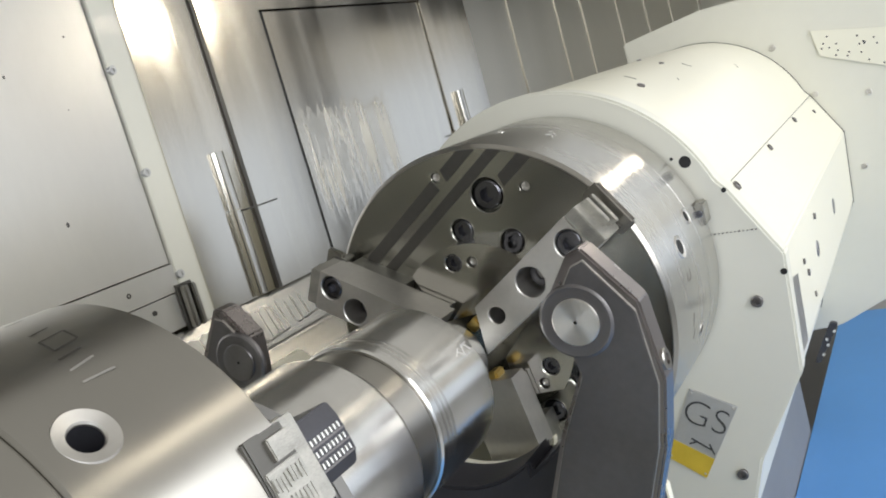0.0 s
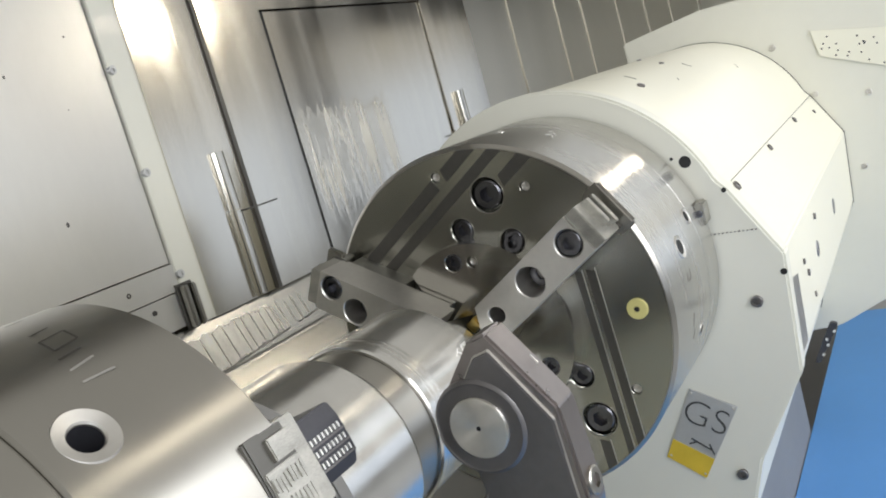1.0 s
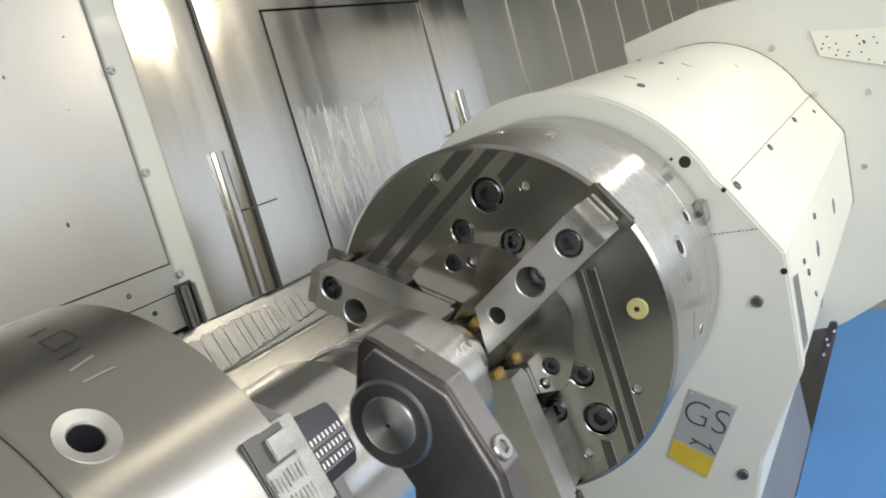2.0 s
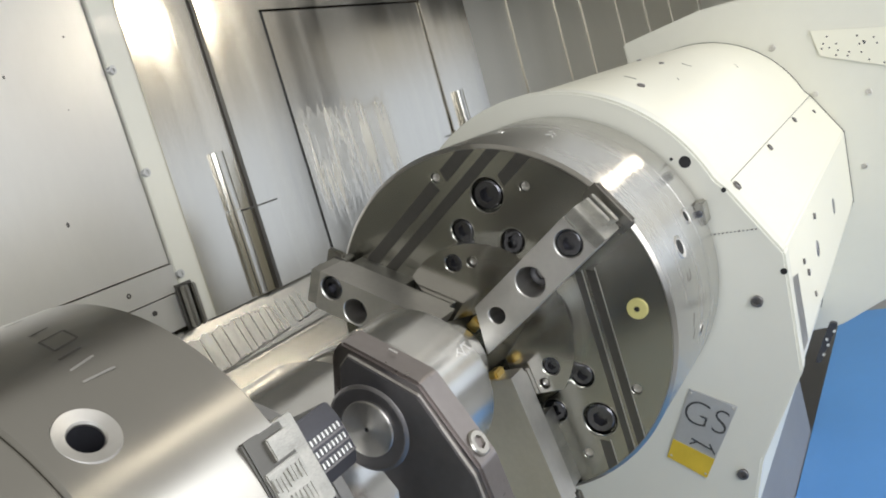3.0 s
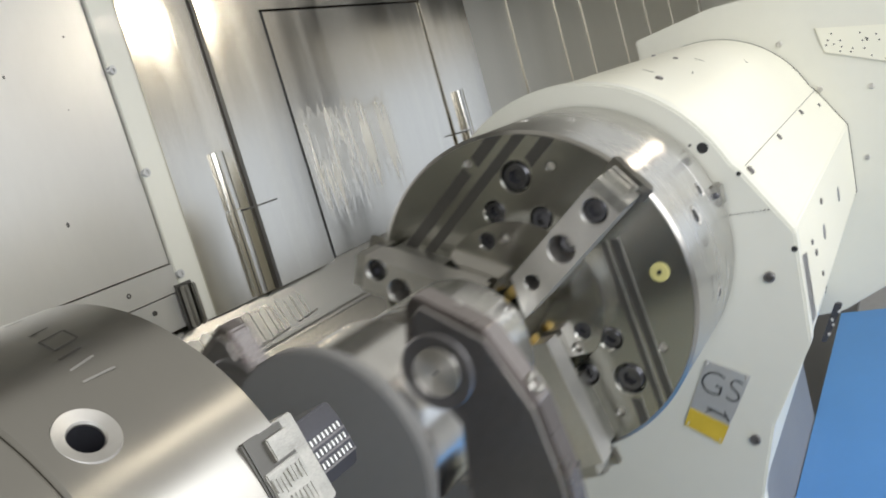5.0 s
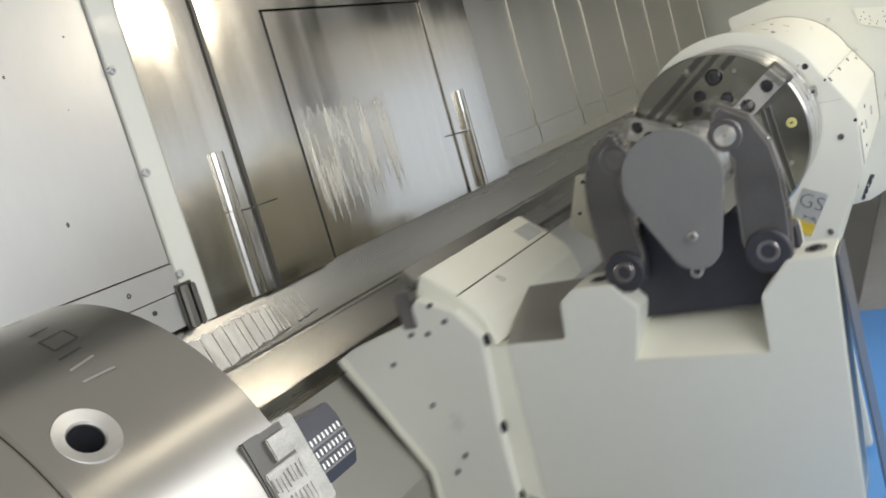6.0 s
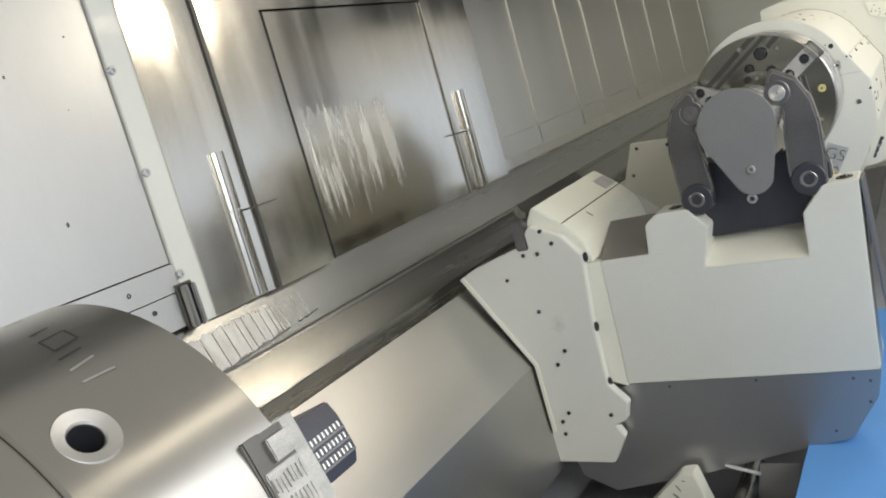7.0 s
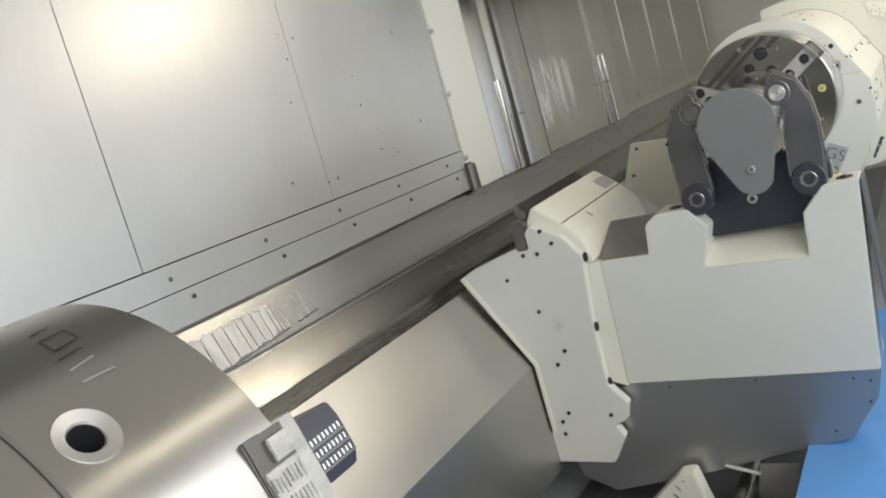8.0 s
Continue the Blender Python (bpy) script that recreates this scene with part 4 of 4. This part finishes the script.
    part("lower_panel", prism([(0.471, 0.404), (-0.2213, 0.39), (-0.202, 0.3126), (-0.118, 0.195), (0.05, 0.160), (0.30, 0.10), (0.60, 0.045), (0.70, 0.10), (0.74, 0.28)], -0.01, 0.10, 0.002), SHEET_GREY, s, "grey brushed steel skirt")
    part("foot_bracket", prism([(0.492, 0.021), (0.360, 0.138), (0.316, 0.142), (0.288, 0.021)], -0.09, -0.03, 0.003), PAINT_CREAM, s, "chipped cream foot bracket")
    for y, z, ln, wd, tilt in ((0.372, 0.095, 0.030, 0.0045, 62), (0.384, 0.070, 0.026, 0.0060, 48), (0.352, 0.118, 0.012, 0.0030, 20), (0.402, 0.048, 0.016, 0.0040, 75)):
        part("paint_chip", shifted(prism([(-ln / 2, 0.0), (-ln / 5, wd / 2), (ln / 4, wd / 3), (ln / 2, 0.0), (ln / 5, -wd / 2), (-ln / 3, -wd / 3)], -0.0906, -0.0890), Matrix.Translation((0, y, z)) @ turn(tilt)), STEEL_DARK, s)
    part("foot_pipe", shifted(turned([(-0.05, 0.0), (-0.05, 0.03), (0.20, 0.03)], 24), Matrix.Translation((-0.08, 0.19, 0.055))), STEEL_BED, s)
    part("tie_rod", shifted(turned([(-0.060, 0.0), (-0.060, 0.0050), (-0.057, 0.0058), (0.060, 0.0058), (0.060, 0.0)], 16), Matrix.Translation((-0.045, 0.185, 0.128)) @ Matrix.Rotation(radians(62), 4, "Z")), PIN, s, "bright thin tie rod")
    part("foot_block", prism([(0.141, 0.130), (0.034, 0.127), (0.060, 0.021), (0.168, 0.021)], -0.0205, -0.0110, 0.002), PLATE_WARM, s)
    part("flank", box(-0.012, 0.10, -0.2655, -0.2605, 0.42, 0.90, 0.001), PLATE_GREY, s)
    part("yoke", prism([(0.19, 0.80), (0.19, 0.95), (0.145, 0.97), (0.12, 1.02), (0.08, 0.99)] + arc(0, AX, 0.125, -50, -130, 12) + [(-0.08, 0.99), (-0.12, 1.02), (-0.145, 0.97), (-0.19, 0.95), (-0.19, 0.80)], 0.055, 0.11, 0.003), INSERT, s)
    # plate hidden behind the yoke, added to brighten the chuck's lower reflections
    part("yoke_reflector", prism([(0.19, 0.80), (0.19, 0.945), (0.145, 0.965), (0.12, 1.01), (0.08, 0.985)] + arc(0, AX, 0.130, -50, -130, 12) + [(-0.08, 0.985), (-0.12, 1.01), (-0.145, 0.965), (-0.19, 0.945), (-0.19, 0.80)], 0.1105, 0.125, 0.002), PAINT_CREAM, s, "unseen cream reflector plate added behind the yoke")
    part("yoke_bolt", shifted(bolt_bm(0.014, 0.004, 0.003), Matrix.Translation((0.055, 0.0155, 0.888))), STEEL_JAW, s)
    for y in (-0.145, 0.145):
        disc = part("pivot_disc", shifted(turned([(-0.012, 0.0), (-0.012, 0.040), (-0.009, 0.043), (0.02, 0.043)], 48), Matrix.Translation((-0.004, y, 0.925))), INSERT, s, "dark pivot disc of an arm")
        part("pivot_ring", shifted(turned([(-0.0125, 0.014), (-0.0132, 0.016), (-0.0132, 0.020), (-0.0118, 0.022)], 40), Matrix.Translation((-0.004, y, 0.925))), ARM, disc)
    # screws on the plates
    for y, z in ((0.6837, 0.8602), (0.6363, 0.8581), (0.5822, 0.8832), (0.759, 0.7908), (0.6813, 0.6784), (0.6302, 0.5445), (0.665, 0.502), (0.672, 0.340), (0.702, 0.270), (0.535, 0.325), (0.700, 0.312), (0.610, 0.925)):
        screw_at((-0.055, y, z), (-1, 0, 0), 0.0065, s)
    for y, z, dx in ((0.4985, 0.822, -0.0385), (0.519, 0.605, -0.0385), (0.5225, 0.425, -0.0385), (0.5245, 0.30, -0.0385)):
        # black ovals on the surface give the shade of open slots
        part("slot_hole_disc", shifted(turned([(-0.0006, 0.0), (-0.0006, 0.015), (0.001, 0.015)], 24), aimed((dx, y - 0.003, z), (-0.35, -0.93, 0)) @ Matrix.Diagonal((1, 0.7, 1.0, 1))), BLACK_HOLE, s)
    for y, z in ((-0.15, 0.37), (-0.18, 0.30), (-0.08, 0.22), (0.10, 0.385), (0.35, 0.385), (-0.19, 0.36)):
        screw_at((-0.010, y, z), (-1, 0, 0), 0.0045, s, STEEL_DARK)
    for y in (0.222, -0.222):
        top = part("socket", shifted(turned([(-0.0004, 0.0), (-0.0004, 0.016), (-0.002, 0.019), (0.001, 0.021)], 24), aimed((0.035, y, 0.9055), (0, 0, 1))), STEEL_GROOVE, s)
        part("screw", shifted(bolt_bm(0.011, 0.002, 0.002), aimed((0.035, y, 0.9062), (0, 0, 1))), BLACK_BOLT, top)
    made = []
    for sign in (-1, 1):
        pts = [(-0.096, 1.214), (-0.107, 1.222), (-0.160, 1.187), (-0.1886, 1.125), (-0.196, 1.064), (-0.194, 0.984), (-0.185, 0.90), (-0.145, 0.875), (-0.105, 0.90), (-0.098, 0.95), (-0.105, 1.05), (-0.117, 1.114), (-0.098, 1.145), (-0.084, 1.176)]
        pts = [((y + PIVOT[0]) * -sign, z - PIVOT[1]) for y, z in pts]
        arm = part("roller_arm", prism(pts, 0.0, 0.026, 0.002), ARM, s, "dark steel clamping arm")
        cy, cz = (-0.145 + PIVOT[0]) * -sign, 1.05 - PIVOT[1]
        inner = [(cy + (y - cy) * 0.88, cz + (z - cz) * 0.94) for y, z in pts]
        # brighter steel rim drawn in as the bevel's highlight
        part("edge_highlight", prism([(cy + (y - cy) * 0.893, cz + (z - cz) * 0.9465) for y, z in pts], -0.0016, 0.001, 0.0006), STEEL_JAW, arm, "bright rim for the highlight on the bevel")
        part("cover_plate", prism(inner, -0.0028, 0.001, 0.0008), STEEL_DARK, arm)
        ry, rz = (-0.111 + PIVOT[0]) * -sign, 1.159 - PIVOT[1]
        at = Matrix.Translation((0, ry, rz))
        part("roller", turned([(-0.0040, 0.0), (-0.0040, 0.0285), (-0.0046, 0.0300), (-0.0040, 0.0315), (-0.0030, 0.0325), (0.001, 0.0325)], 48), STEEL_DARK, arm).location = at.translation
        # the back arm's pin gets a darker steel for the shade there
        part("pin", turned([(-0.0050, 0.0), (-0.0052, 0.0022), (-0.0060, 0.0190), (-0.0056, 0.0204), (-0.0036, 0.0208)], 48), PIN_END if sign < 0 else SHADED_PIN, arm, "conical pin end").location = at.translation
        # black dot painted for the shade in the pin's centre hole
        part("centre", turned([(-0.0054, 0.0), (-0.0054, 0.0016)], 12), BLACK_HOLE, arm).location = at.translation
        b = Matrix.Translation((0.013, (-0.1835 + PIVOT[0]) * -sign, 1.137 - PIVOT[1]))
        place = b.translation
        part("bolt", shifted(bolt_bm(0.0095, 0.008, 0.0), aimed(place, (0, sign * 0.91, 0.42))), STEEL_TURNED, arm)
        for x, off, ln in ((0.008, -0.010, 0.008), (0.012, -0.004, 0.010), (0.016, 0.003, 0.007)):
            mark_at = Vector(((x), (-0.1335 + PIVOT[0]) * -sign, 1.2045 - PIVOT[1])) + Vector((0, -sign * -0.83, 0.55)) * off
            part("stamped_mark", shifted(box(-0.0003, 0.0006, -0.0005, 0.0005, -ln / 2, ln / 2), aimed(mark_at, (0, sign * 0.55, 0.83))), PIN, arm)
        part("pivot_ring", shifted(turned([(-0.001, 0.018), (-0.003, 0.019), (-0.003, 0.024), (0.0, 0.025)], 40), Matrix.Identity(4)), STEEL_DARK, arm)
        made.append(arm)
    return s, made


steady, arms = steady_rest()

# ---- motion ----
HEAD_AT = [(0.0, 0.0), (4.7, 0.0), (4.95, 0.06), (5.2, 0.26), (5.5, 0.57), (5.8, 0.953), (6.0, 1.249), (6.2, 1.56), (6.4, 1.87), (6.5, 1.925), (6.6, 1.929), (8.0, 1.929)]
STEADY_AT = [(0.0, 0.637 - 0.443), (0.4, 0.637 - 0.443), (0.6, 0.0)]
ARM_AT = [(0.0, -11.5), (0.4, -11.5), (0.6, -12.8), (1.1, -12.8), (1.5, -5.7), (1.7, -2.1), (2.4, 8.1), (8.0, 8.1)]


def motions():
    base = lambda d, x, z=0.0: Matrix.Translation((x + d, 0, z))
    walk(head, [(t, base(d, 0)) for t, d in HEAD_AT])
    walk(work, [(t, base(d, WORK_X, AX)) for t, d in HEAD_AT])
    rows = [(t, base(d, CHUCK_X, AX)) for t, d in HEAD_AT if t == 0]
    rows += [(3.6, base(0, CHUCK_X, AX)), (3.8, base(0, CHUCK_X, AX) @ turn(-3.2))]
    rows += [(t, base(d, CHUCK_X, AX) @ turn(-3.2)) for t, d in HEAD_AT if t > 4]
    walk(chuck, rows)
    walk(steady, [(t, base(d, 0.443)) for t, d in STEADY_AT] + [(t, base(d, 0.443)) for t, d in HEAD_AT if t > 4])
    for sign, arm in zip((-1, 1), arms):
        walk(arm, [(t, Matrix.Translation((0, sign * PIVOT[0], PIVOT[1])) @ turn(-sign * (8.1 - a))) for t, a in ARM_AT])
    for cover, d in ((slide, 1.44), (leaf, 1.64), (mid, 1.67)):
        walk(cover, [(0.0, base(0, 0)), (7.1, base(0, 0)), (7.3, base(d, 0)), (8.0, base(d, 0))])


motions()
